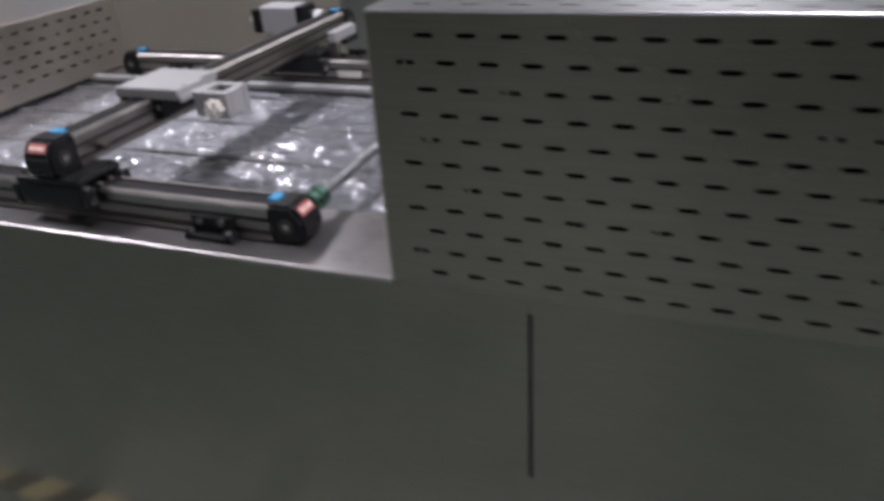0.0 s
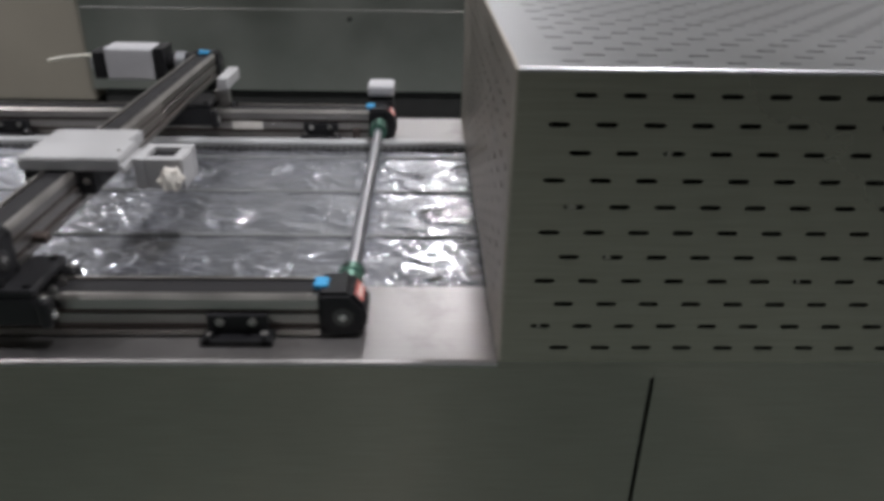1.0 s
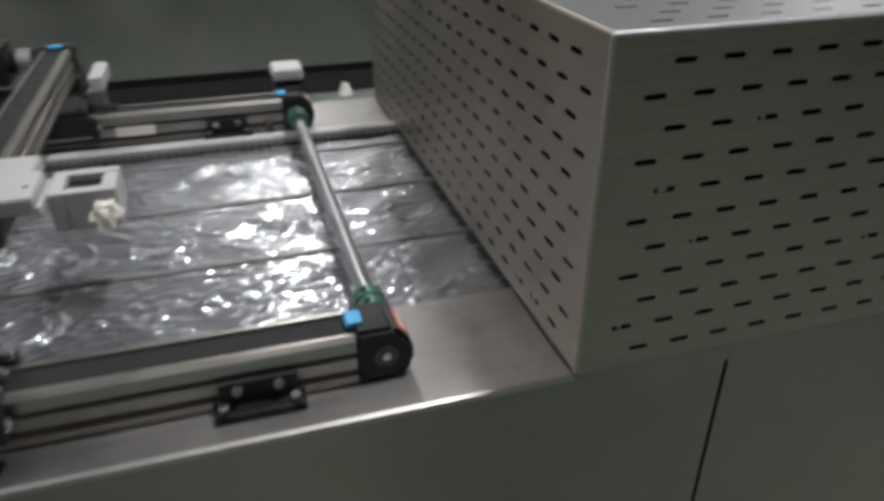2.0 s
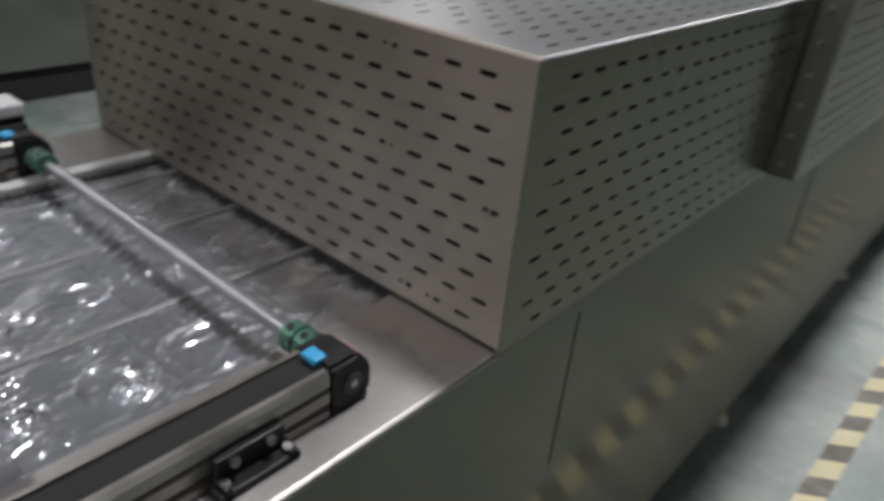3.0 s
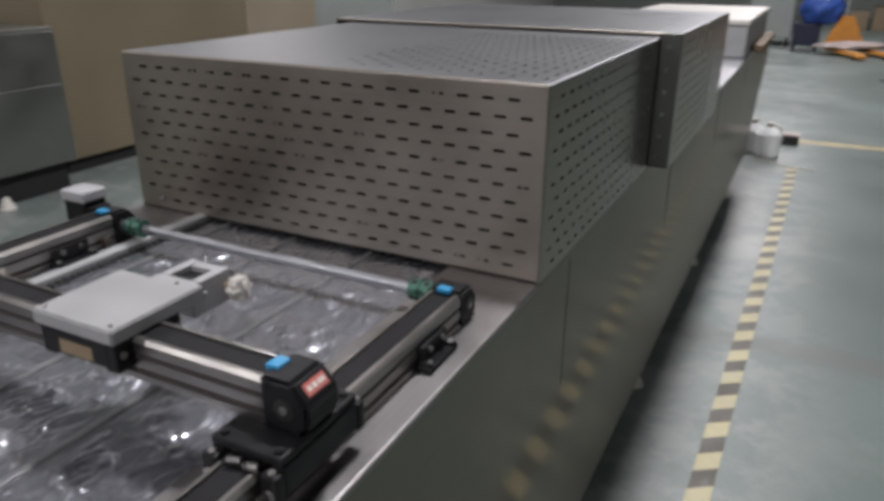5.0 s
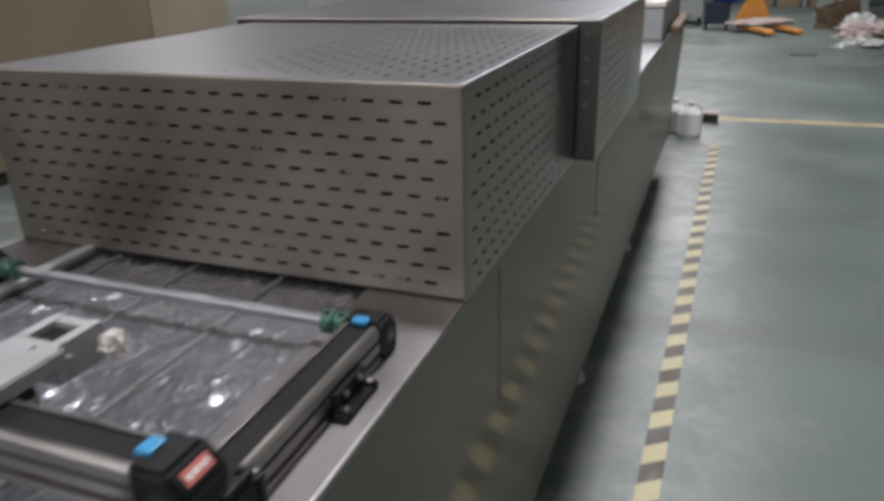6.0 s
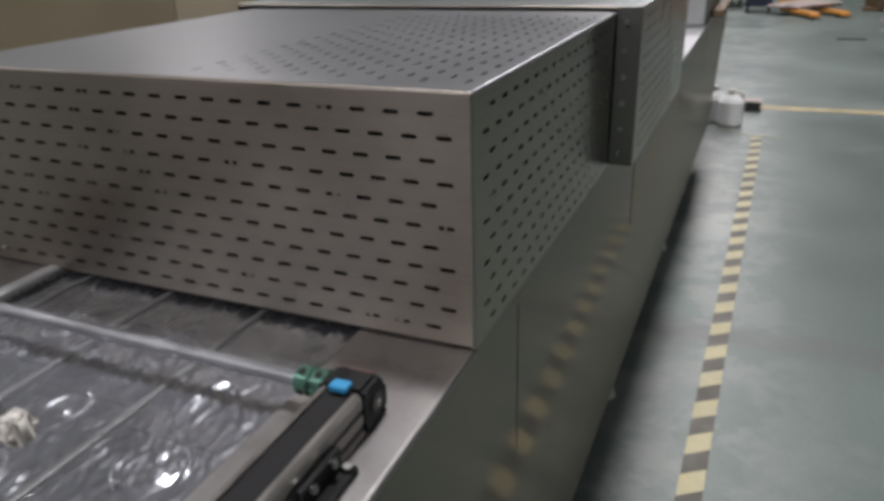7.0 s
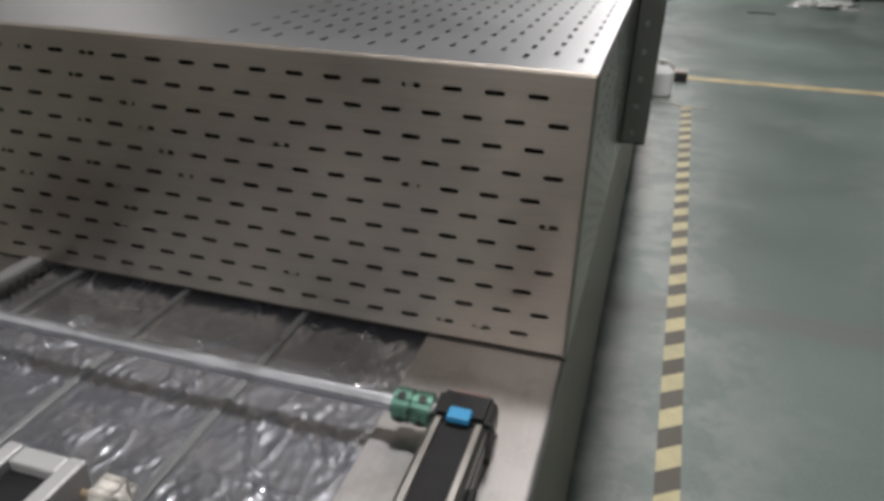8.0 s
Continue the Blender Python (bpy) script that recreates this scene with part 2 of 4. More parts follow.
def film_material():
    """Clear wrinkled packing film: see-through, with a glossy skin and a little haze."""
    m, n, l, p = node_material("clear_wrinkled_film")
    out = n["Material Output"]
    co = n.new("ShaderNodeTexCoord")
    tex = n.new("ShaderNodeTexNoise")
    tex.inputs["Scale"].default_value, tex.inputs["Detail"].default_value, tex.inputs["Distortion"].default_value = 40, 3, 0.8
    l.new(co.outputs["Object"], tex.inputs["Vector"])
    bump = n.new("ShaderNodeBump")
    bump.inputs["Strength"].default_value, bump.inputs["Distance"].default_value = 0.16, 0.004
    l.new(tex.outputs["Fac"], bump.inputs["Height"])
    p.inputs["Base Color"].default_value = (0.33, 0.35, 0.41, 1)
    p.inputs["Roughness"].default_value = 0.5
    l.new(bump.outputs["Normal"], p.inputs["Normal"])
    gloss = n.new("ShaderNodeBsdfGlossy")
    gloss.inputs["Color"].default_value = (0.95, 0.96, 1.0, 1)
    gloss.inputs["Roughness"].default_value = 0.09
    l.new(bump.outputs["Normal"], gloss.inputs["Normal"])
    clear = n.new("ShaderNodeBsdfTransparent")
    clear.inputs["Color"].default_value = (0.93, 0.94, 0.95, 1)
    skin = n.new("ShaderNodeFresnel")
    skin.inputs["IOR"].default_value = 1.6
    fac = n.new("ShaderNodeMath")
    fac.operation, fac.use_clamp = "MULTIPLY_ADD", True
    fac.inputs[1].default_value, fac.inputs[2].default_value = 2.4, 0.14
    l.new(skin.outputs[0], fac.inputs[0])
    haze = n.new("ShaderNodeMixShader")
    haze.inputs[0].default_value = 0.10
    l.new(clear.outputs[0], haze.inputs[1])
    l.new(p.outputs[0], haze.inputs[2])
    mix = n.new("ShaderNodeMixShader")
    sheen = n.new("ShaderNodeBsdfGlossy")
    sheen.inputs["Color"].default_value = (0.90, 0.92, 1.0, 1)
    sheen.inputs["Roughness"].default_value = 0.42
    l.new(bump.outputs["Normal"], sheen.inputs["Normal"])
    both = n.new("ShaderNodeMixShader")
    both.inputs[0].default_value = 0.42
    l.new(gloss.outputs[0], both.inputs[1])
    l.new(sheen.outputs[0], both.inputs[2])
    l.new(fac.outputs[0], mix.inputs[0])
    l.new(haze.outputs[0], mix.inputs[1])
    l.new(both.outputs[0], mix.inputs[2])
    l.new(mix.outputs[0], out.inputs["Surface"])
    return m


FILM = film_material()


# ---------------------------------------------------------------- mesh helpers (plan heights from the table)
def thing(name, at, label="", category="", group="", kind=""):
    """The Empty of a thing at a place of the plan."""
    ob = new(name)
    ob.empty_display_size = 0.05
    ob.location = (at[0], at[1], at[2] + T)
    return tagged(ob, label, category, group, kind)


def base_of(ob):
    while ob.parent:
        ob = ob.parent
    return Vector(ob.location)


def part(name, bm, material, parent=None, label="", smooth=False):
    """One mesh object from a bmesh in plan coordinates, under a thing or a part."""
    shift = Vector((0, 0, T)) - (base_of(parent) if parent else Vector())
    bmesh.ops.translate(bm, verts=bm.verts, vec=shift)
    me = bpy.data.meshes.new(name)
    if smooth:
        for f in bm.faces:
            f.smooth = True
    bm.to_mesh(me)
    bm.free()
    me.materials.append(material)
    ob = new(name, me)
    ob.parent = parent
    if label:
        ob["label"] = label
    return ob


def join(bm, other):
    me = bpy.data.meshes.new("joined")
    other.to_mesh(me)
    other.free()
    bm.from_mesh(me)
    bpy.data.meshes.remove(me)
    return bm


def box(x0, x1, y0, y1, z0, z1, bevel=0.002, into=None, segments=2):
    bm = bmesh.new()
    bmesh.ops.create_cube(bm, size=1)
    for v in bm.verts:
        v.co = ((x0 + x1) / 2 + v.co.x * (x1 - x0), (y0 + y1) / 2 + v.co.y * (y1 - y0), (z0 + z1) / 2 + v.co.z * (z1 - z0))
    if bevel:
        bmesh.ops.bevel(bm, geom=bm.edges[:], offset=min(bevel, 0.45 * min(x1 - x0, y1 - y0, z1 - z0)), segments=segments, affect="EDGES", profile=0.5)
    return join(into, bm) if into else bm


def rod(a, b, r, into=None, sides=20, r2=None, bevel=0.0):
    """A cylinder or cone from a to b."""
    a, b = Vector(a), Vector(b)
    bm = bmesh.new()
    bmesh.ops.create_cone(bm, cap_ends=True, segments=sides, radius1=r, radius2=r if r2 is None else r2, depth=(b - a).length)
    if bevel:
        rim = [e for e in bm.edges if abs(e.verts[0].co.z - e.verts[1].co.z) < 1e-6]
        bmesh.ops.bevel(bm, geom=rim, offset=bevel, segments=2, affect="EDGES")
    m = Matrix.Translation((a + b) / 2) @ (b - a).to_track_quat("Z", "Y").to_matrix().to_4x4()
    bmesh.ops.transform(bm, matrix=m, verts=bm.verts)
    return join(into, bm) if into else bm


def prism(points, axis, lo, hi, bevel=0.0, into=None):
    """A prism over a polygon in the two other axes ('x': y,z; 'y': x,z; 'z': x,y)."""
    bm = bmesh.new()
    make = {"x": lambda p, h: (h, p[0], p[1]), "y": lambda p, h: (p[0], h, p[1]), "z": lambda p, h: (p[0], p[1], h)}[axis]
    low, high = [bm.verts.new(make(p, lo)) for p in points], [bm.verts.new(make(p, hi)) for p in points]
    bm.faces.new(low)
    bm.faces.new(high)
    for i in range(len(points)):
        j = (i + 1) % len(points)
        bm.faces.new((low[i], low[j], high[j], high[i]))
    bmesh.ops.recalc_face_normals(bm, faces=bm.faces)
    if bevel:
        bmesh.ops.bevel(bm, geom=bm.edges[:], offset=bevel, segments=2, affect="EDGES")
    return join(into, bm) if into else bm


def tube(points, r, into=None, sides=8):
    for a, b in zip(points, points[1:]):
        into = rod(a, b, r, into, sides)
    return into


def slotted(o, u, v, width, height, rows, half_long, half_wide, half_cell, half_band, thick=0.0015):
    """A sheet with rows of long punched slots. o: corner; u, v: unit directions; rows: (height, first, pitch, count)."""
    o, u, v = Vector(o), Vector(u), Vector(v)
    n = u.cross(v)
    verts, faces = [], []

    def put(a, b, d=0.0):
        verts.append(o + u * a + v * b - n * d)
        return len(verts) - 1

    def rect(a0, a1, b0, b1):
        if a1 - a0 > 1e-5 and b1 - b0 > 1e-5:
            faces.append([put(a0, b0), put(a1, b0), put(a1, b1), put(a0, b1)])

    edge = 0.0
    c = half_wide * 0.8
    for h, first, pitch, count in sorted(rows):
        rect(0, width, edge, h - half_band)
        edge = h + half_band
        rect(0, first - half_cell, h - half_band, edge)
        rect(first + (count - 1) * pitch + half_cell, width, h - half_band, edge)
        for i in range(count):
            m = first + i * pitch
            if i and pitch > 2 * half_cell + 1e-5:
                rect(m - pitch + half_cell, m - half_cell, h - half_band, edge)
            A, B, a, b = half_cell, half_band, half_long, half_wide
            hole = [(a, b - c), (a - c, b), (-a + c, b), (-a, b - c), (-a, -b + c), (-a + c, -b), (a - c, -b), (a, -b + c)]
            rim = [(A, b - c), (a - c, B), (-a + c, B), (-A, b - c), (-A, -b + c), (-a + c, -B), (a - c, -B), (A, -b + c)]
            corner = {0: (A, B), 2: (-A, B), 4: (-A, -B), 6: (A, -B)}
            hi = [put(m + p, h + q) for p, q in hole]
            lo = [put(m + p, h + q, thick) for p, q in hole]
            ro = [put(m + p, h + q) for p, q in rim]
            for k in range(8):
                j = (k + 1) % 8
                ring = [ro[k]] + ([put(m + corner[k][0], h + corner[k][1])] if k in corner else []) + [ro[j], hi[j], hi[k]]
                faces.append(ring)
                faces.append([hi[k], hi[j], lo[j], lo[k]])
    rect(0, width, edge, height)
    bm = bmesh.new()
    vs = [bm.verts.new(p) for p in verts]
    for f in faces:
        bm.faces.new([vs[i] for i in f])
    bmesh.ops.remove_doubles(bm, verts=bm.verts, dist=2e-6)
    return bm


def bolt(at, axis, r, h, parent, material=None):
    a = Vector(at)
    d = Vector(axis).normalized()
    bm = rod(a, a + d * h, r, sides=14, bevel=min(h, r) * 0.3)
    rod(a + d * h, a + d * (h + 0.0004), r * 0.45, bm, sides=6)
    return part("bolt", bm, material or BOLT, parent)


# ---------------------------------------------------------------- the hall
def hall():
    f = bmesh.new()
    bmesh.ops.create_grid(f, x_segments=2, y_segments=2, size=1)
    for q in f.verts:
        q.co = (1 + q.co.x * 9, 7 + q.co.y * 17, -T)
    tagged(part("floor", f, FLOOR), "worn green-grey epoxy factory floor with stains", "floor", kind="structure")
    for nm, b in (("wall_west", (-8.2, -8, -10, 24)), ("wall_east", (10, 10.2, -10, 24)), ("wall_south", (-8, 10, -10.2, -10)), ("wall_north", (-8, 10, 24, 24.2))):
        tagged(part(nm, box(*b, -T, CEILING - T, 0), WALL_BOUNCE if nm == "wall_west" else WALL), "plain grey-green wall of the factory hall", "wall", kind="structure")
    tagged(part("ceiling", box(-8.2, 10.2, -10.2, 24.2, CEILING - T, CEILING - T + 0.2, 0), CEIL), "plain grey ceiling of the factory hall", "ceiling", kind="structure")
    tan = thing("partition_wall", (-6.3, -6.2, -T), "tan panel partition wall at the end of the aisle", "wall", kind="structure")
    for x in (-7.9, -6.9, -5.9, -4.9):
        part("panel", box(x, x + 0.99, -6.25, -6.1, -T, 1.5, 0.004), TAN_ORANGE, tan)


def tan_cabinets():
    """Tall tan cabinets in line with the machine across the aisle."""
    for y0, y1, xf, m, lab in ((-5.3, -2.24, -4.10, BROWN_GREY, "brownish grey painted steel cabinet at the machine's other end"), (2.30, 4.30, -4.35, TAN, "tall tan painted steel cabinet across the aisle"), (4.33, 5.40, -4.37, TAN_LIGHT, "pale tan steel cabinet beside the darker one"), (5.43, 7.2, -4.5, MACHINE_GREY, "grey steel cabinet beside the tan ones")):
        c = thing("tall_cabinet", ((xf - 5.3) / 2, (y0 + y1) / 2, -T), lab, "cabinet", "cabinets across the aisle")
        part("body", box(-5.3, xf, y0, y1, -T + 0.1, 0.95, 0.012), m, c)
        part("dark_underfill", box(-5.25, xf - 0.04, y0 + 0.02, y1 - 0.02, -T, -T + 0.0995, 0), GAP, c)


def bay_fixture():
    root = thing("bay_light", (0, 0, CEILING - T), "round grey high-bay factory lamp on a rod", "ceiling light", "high-bay lamps")
    z = CEILING - T
    part("shade", rod((0, 0, z - 0.6), (0, 0, z - 0.42), 0.32, sides=28, r2=0.1), MACHINE_GREY, root)
    part("rod", rod((0, 0, z - 0.42), (0, 0, z), 0.015, sides=8), BLACK, root)
    return root


def floor_marks():
    tape = thing("hazard_tape", (0.28, 1.0, -T), "worn yellow and black striped floor tape", "floor tape", kind="structure")
    half, skew, pitch = 0.035, 0.048, 0.0935
    y, k = -2.409, 0
    while y < 4.93:
        c = 0.2365 + (y - 1.2) * 0.0167 + 0.02
        pts = [(c - half, y), (c + half, y + skew), (c + half, y + skew + pitch - 0.001), (c - half, y + pitch - 0.001)]
        part("stripe", prism(pts, "z", -T, -T + 0.0015), YELLOW if k % 2 == 0 else TAPE_BLACK, tape)
        y, k = y + pitch, k + 1
    line = prism([(0.10, 5.93), (7.5, 6.08), (7.5, 6.22), (0.10, 6.07)], "z", -T, -T + 0.0012)
    tagged(part("floor_line", line, LINE_PAINT), "worn ochre painted line across the floor", "floor marking", kind="structure")


# ---------------------------------------------------------------- the machine
PITCH = 0.0432
SIDE_PITCH = 0.0447


def machine():
    base = thing("machine_base", (-0.45, 1.4, -T), "long stainless steel conveyor machine body on feet", "machine")
    low, y0, y1 = -0.775, -3.4, 4.5
    # near side sheets with open slits between their upper parts
    cuts = [y0, -1.35, 0.175, 1.205, 2.30, 3.40, y1]
    for a, b in zip(cuts, cuts[1:]):
        t, b_ = -0.006, -0.285
        ga, gb = 0.0018 + 0.005 * (a > 1), 0.003 + 0.004 * (b > 1)
        a, b = a + 0.0001, b - 0.0001
        up = -0.022
        pts = [(a, low), (b, low), (b, b_), (b - gb, b_), (b - gb, up), (b, up), (b, t), (a, t), (a, up), (a + ga, up), (a + ga, b_), (a, b_)]
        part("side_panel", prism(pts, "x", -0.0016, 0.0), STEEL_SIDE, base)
    # Black fills: shade inside and beneath the body is put into their colour.
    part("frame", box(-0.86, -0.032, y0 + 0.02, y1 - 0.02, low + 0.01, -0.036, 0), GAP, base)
    part("dark_underfill", box(-0.76, -0.13, y0 + 0.1, y1 - 0.1, -T, low + 0.0095, 0), GAP, base, "black fill standing for the shade under the machine")
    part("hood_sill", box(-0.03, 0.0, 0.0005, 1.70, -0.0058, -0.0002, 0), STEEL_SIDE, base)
    part("far_panel", box(-0.892, -0.862, y0, y1, low, -0.006, 0.0015), STEEL_OLD, base)
    # overhanging end
    part("end_panel", prism([(4.44, low), (4.48, low), (4.56, -0.6), (5.15, -0.2), (5.2, -0.006), (4.44, -0.006)], "x", -0.892, 0.0, 0.002), STEEL_SIDE, base)
    # table: near strip with folded edge, far strip, back table
    part("near_table", prism([(-0.162, -0.016), (-0.16, -0.016), (-0.16, -0.002), (-0.006, -0.002), (-0.002, -0.0058), (0.0006, -0.0058), (0.0004, -0.0035), (-0.0008, -0.0015), (-0.003, -0.0004), (-0.005, 0.0), (-0.162, 0.0)], "y", y0, 0.0), TABLE, base, "brushed stainless table edge")
    part("inner_table", box(-0.162, -0.032, 0.0005, 0.82, -0.012, -0.001, 0), STEEL_Y, base)
    part("far_table", box(-0.894, -0.742, y0, 0.82, -0.012, 0.0, 0.003), TABLE, base, "brushed stainless table strip")
    part("back_table", box(-0.894, 0.002, 1.70, 5.2, -0.012, 0.0, 0.003), STEEL_Y, base)
    part("belt_bed", box(-0.742, -0.1625, y0, 0.82, -0.035, -0.024, 0), INNER, base)
    rail = part("guide_rail", box(-0.738, -0.714, y0, 0.02, -0.014, 0.006, 0.004), RAIL, base, "pale aluminium guide rail beside the belt")
    edge = box(-0.712, -0.702, y0, 0.3, -0.02, -0.006, 0.001)
    for i in range(145):
        y = -1.9 + i * 0.0135
        box(-0.712, -0.700, y, y + 0.0065, -0.012, -0.003, 0.001, edge, 1)
    part("edge_strip", edge, RUBBER, base, "black toothed rubber edge strip")
    for y in (-2.6, -1.25, 1.37, 2.68, 3.98):
        for x in (-0.06, -0.84):
            foot = part("foot", rod((x, y, -T), (x, y, -T + 0.03), 0.034, sides=20, r2=0.024), WHITE_PLASTIC, base, "pale levelling foot")
            part("stud", rod((x, y, -T + 0.02), (x, y, low + 0.012), 0.011, sides=12), BOLT, foot)


def hood(name, at, x0, x1, y0, y1, z1, label, front=None, side=None, top=None, face=1):
    """A slotted sheet-metal hood over the belt. face 1: its slotted front looks to -y; -1: to +y."""
    root = thing(name, at, label, "machine hood")
    r = 0.004
    yf, yb = (y0, y1) if face == 1 else (y1, y0)
    # sheets set back from the edges by r, and rounded corner strips
    w, h, d = x1 - x0 - 2 * r, z1 - 2 * r, y1 - y0 - 2 * r

    def sheet(nm, o, u, v, ww, hh, rows, m, along):
        part(nm, slotted(o, u, v, ww, hh, rows or [], 0.0104, 0.0025, along / 2 - 0.0001, 0.0125), m, root)

    if face == 1:
        sheet("front_panel", (x0 + r, y0, r), (1, 0, 0), (0, 0, 1), w, h, front, STEEL_X, PITCH)
    else:
        sheet("front_panel", (x1 - r, y1, r), (-1, 0, 0), (0, 0, 1), w, h, front, STEEL_X, PITCH)
        part("back_panel", box(x0, x1, y0, y0 + 0.002, 0.001, z1 - r, 0), STEEL_OLD, root)
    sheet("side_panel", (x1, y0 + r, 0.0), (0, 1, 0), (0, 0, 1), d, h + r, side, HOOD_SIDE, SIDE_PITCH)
    part("side_panel", box(x0, x0 + 0.002, y0 + r, y1 - r, r, z1 - r, 0), STEEL_OLD, root)
    sheet("top_panel", (x1 - r, y0 + r, z1), (0, 1, 0), (-1, 0, 0), d, w, top, STEEL_Y, 0.0507)

    # Small bits added in random slots stand for light spots in them.
    rng = random.Random(int(abs(y0) * 1000) + 7)
    bits = None
    for rows_, side_face in ((front or [], False), (side or [], True)):
        for hgt, first, pitch, count in rows_:
            for q in range(count):
                if rng.random() < 0.10:
                    ln, sh = rng.uniform(0.003, 0.010), rng.uniform(-0.005, 0.005)
                    m = first + q * pitch + sh
                    if side_face:
                        bits = box(x1 - 0.0014, x1 - 0.0004, y0 + r + m - ln / 2, y0 + r + m + ln / 2, hgt - 0.0024, hgt + 0.0024, 0, bits)
                    else:
                        xm = x0 + r + m if face == 1 else x1 - r - m
                        ya, yb = sorted((yf + 0.0004 * face, yf + 0.0014 * face))
                        bits = box(xm - ln / 2, xm + ln / 2, ya, yb, r + hgt - 0.0024, r + hgt + 0.0024, 0, bits)
    if bits:
        tagged(part("slot_light_spot", bits, STEEL_X, root, "bits added in slots for the light spots there"), kind="stuff")

    def corner(a, b, da, db):
        """A quarter-round strip between two sheets along the line from a to b."""
        bm = bmesh.new()
        rows_ = []
        for k in range(6):
            g = math.pi / 2 * k / 5
            off = (Vector(da) * math.sin(g) + Vector(db) * math.cos(g)) * r
            rows_.append([bm.verts.new(Vector(a) + off), bm.verts.new(Vector(b) + off)])
        for p, q in zip(rows_, rows_[1:]):
            bm.faces.new((p[0], p[1], q[1], q[0]))
        bmesh.ops.recalc_face_normals(bm, faces=bm.faces)
        return bm

    ys = -1 if face == 1 else 1
    part("edge", corner((x0 + r, yf - ys * r, z1 - r), (x1 - r, yf - ys * r, z1 - r), (0, ys, 0), (0, 0, 1)), STEEL_X, root, smooth=True)
    part("edge", corner((x1 - r, y0 + r, z1 - r), (x1 - r, y1 - r, z1 - r), (1, 0, 0), (0, 0, 1)), STEEL_Y, root, smooth=True)
    part("edge", corner((x0 + r, y0 + r, z1 - r), (x0 + r, y1 - r, z1 - r), (-1, 0, 0), (0, 0, 1)), STEEL_Y, root, smooth=True)
    for xx, sx in ((x0 + r, -1), (x1 - r, 1)):
        part("edge", corner((xx, yf - ys * r, 0.0), (xx, yf - ys * r, z1 - r), (0, ys, 0), (sx, 0, 0)), STEEL_X, root, smooth=True)
        ball = bmesh.new()
        bmesh.ops.create_uvsphere(ball, u_segments=16, v_segments=8, radius=r)
        bmesh.ops.translate(ball, verts=ball.verts, vec=(xx, yf - ys * r, z1 - r))
        part("corner", ball, STEEL_X, root, smooth=True)
    part("hem", box(x0 + r, x1 - r, yf - ys * 0.001, yf - ys * 0.014, 0.0005, r, 0), INNER, root)
    # dark box added behind the slots, for the shade inside the hood
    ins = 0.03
    inner_shade = box(x0 + ins, x1 - ins, y0 + ins, y1 - ins, 0.004, z1 - ins, 0)
    part("inner_shade", inner_shade, INNER, root)
    return root


def rows_front(z_first, n, width, r=0.004, far=0.02):
    """Staggered slot rows measured from the sheet's own corner; the first slot lies near the sheet's right end."""
    out = []
    for k in range(n):
        first_from_right = 0.0556 if k % 2 == 0 else 0.034
        count = int((width - first_from_right - far - 0.0104) / PITCH) + 1
        start = width - 2 * r - (first_from_right - r) - (count - 1) * PITCH
        out.append((z_first - r - k * 0.02695, start, PITCH, count))
    return out


def rows_side(z_first, n, length, r=0.004, even=0.066, odd=0.0437, end=0.02):
    out = []
    for k in range(n):
        first = (even if k % 2 == 0 else odd) - r
        out.append((z_first - k * 0.0276, first, SIDE_PITCH, int((length - end - first) / SIDE_PITCH)))
    return out


def rows_top(width, length, r=0.004):
    out = []
    k = 0
    while 0.025 + k * 0.028 < min(width - 0.02, 0.42):
        first = (0.056 if k % 2 == 0 else 0.081) - r
        out.append((0.025 - r + k * 0.028, first, 0.0507, int((length - 0.03 - first) / 0.0507)))
        k += 1
    return out


def hoods():
    hood("slotted_hood", (-0.446, 0.41, 0), -0.892, 0.0, 0.0, 0.822, 0.32, "stainless steel hood with staggered punched slots over the belt",
         rows_front(0.2935, 11, 0.892), rows_side(0.295, 11, 0.80), rows_top(0.892, 0.81))
    hood("wider_hood", (-0.446, 1.25, 0), -0.942, 0.05, 0.822, 1.72, 0.331, "wider stainless steel hood with slotted side, behind the first",
         [], rows_side(0.305, 11, 0.88, even=0.074, odd=0.0525), rows_top(0.992, 0.88))
    hood("low_hood", (-0.446, -1.8, 0), -0.85, -0.03, -2.6, -1.145, 0.175, "low stainless steel hood with punched slots at the belt's entry",
         rows_front(0.152, 5, 0.82), rows_side(0.152, 5, 1.4), [], face=-1)


def flange():
    """The bolted flange at the joint of the two hoods."""
    root = thing("joint_flange", (0.026, 0.80, 0.007), "stainless joint flange with a row of small bolts", "flange")
    part("plate", box(0.001, 0.050, 0.812, 0.820, 0.007, 0.331, 0.0015), STEEL_OLD, root)
    for k in range(6):
        z = 0.03 + k * 0.054
        bolt((0.022, 0.812, z), (0, -1, 0), 0.005, 0.010, root)


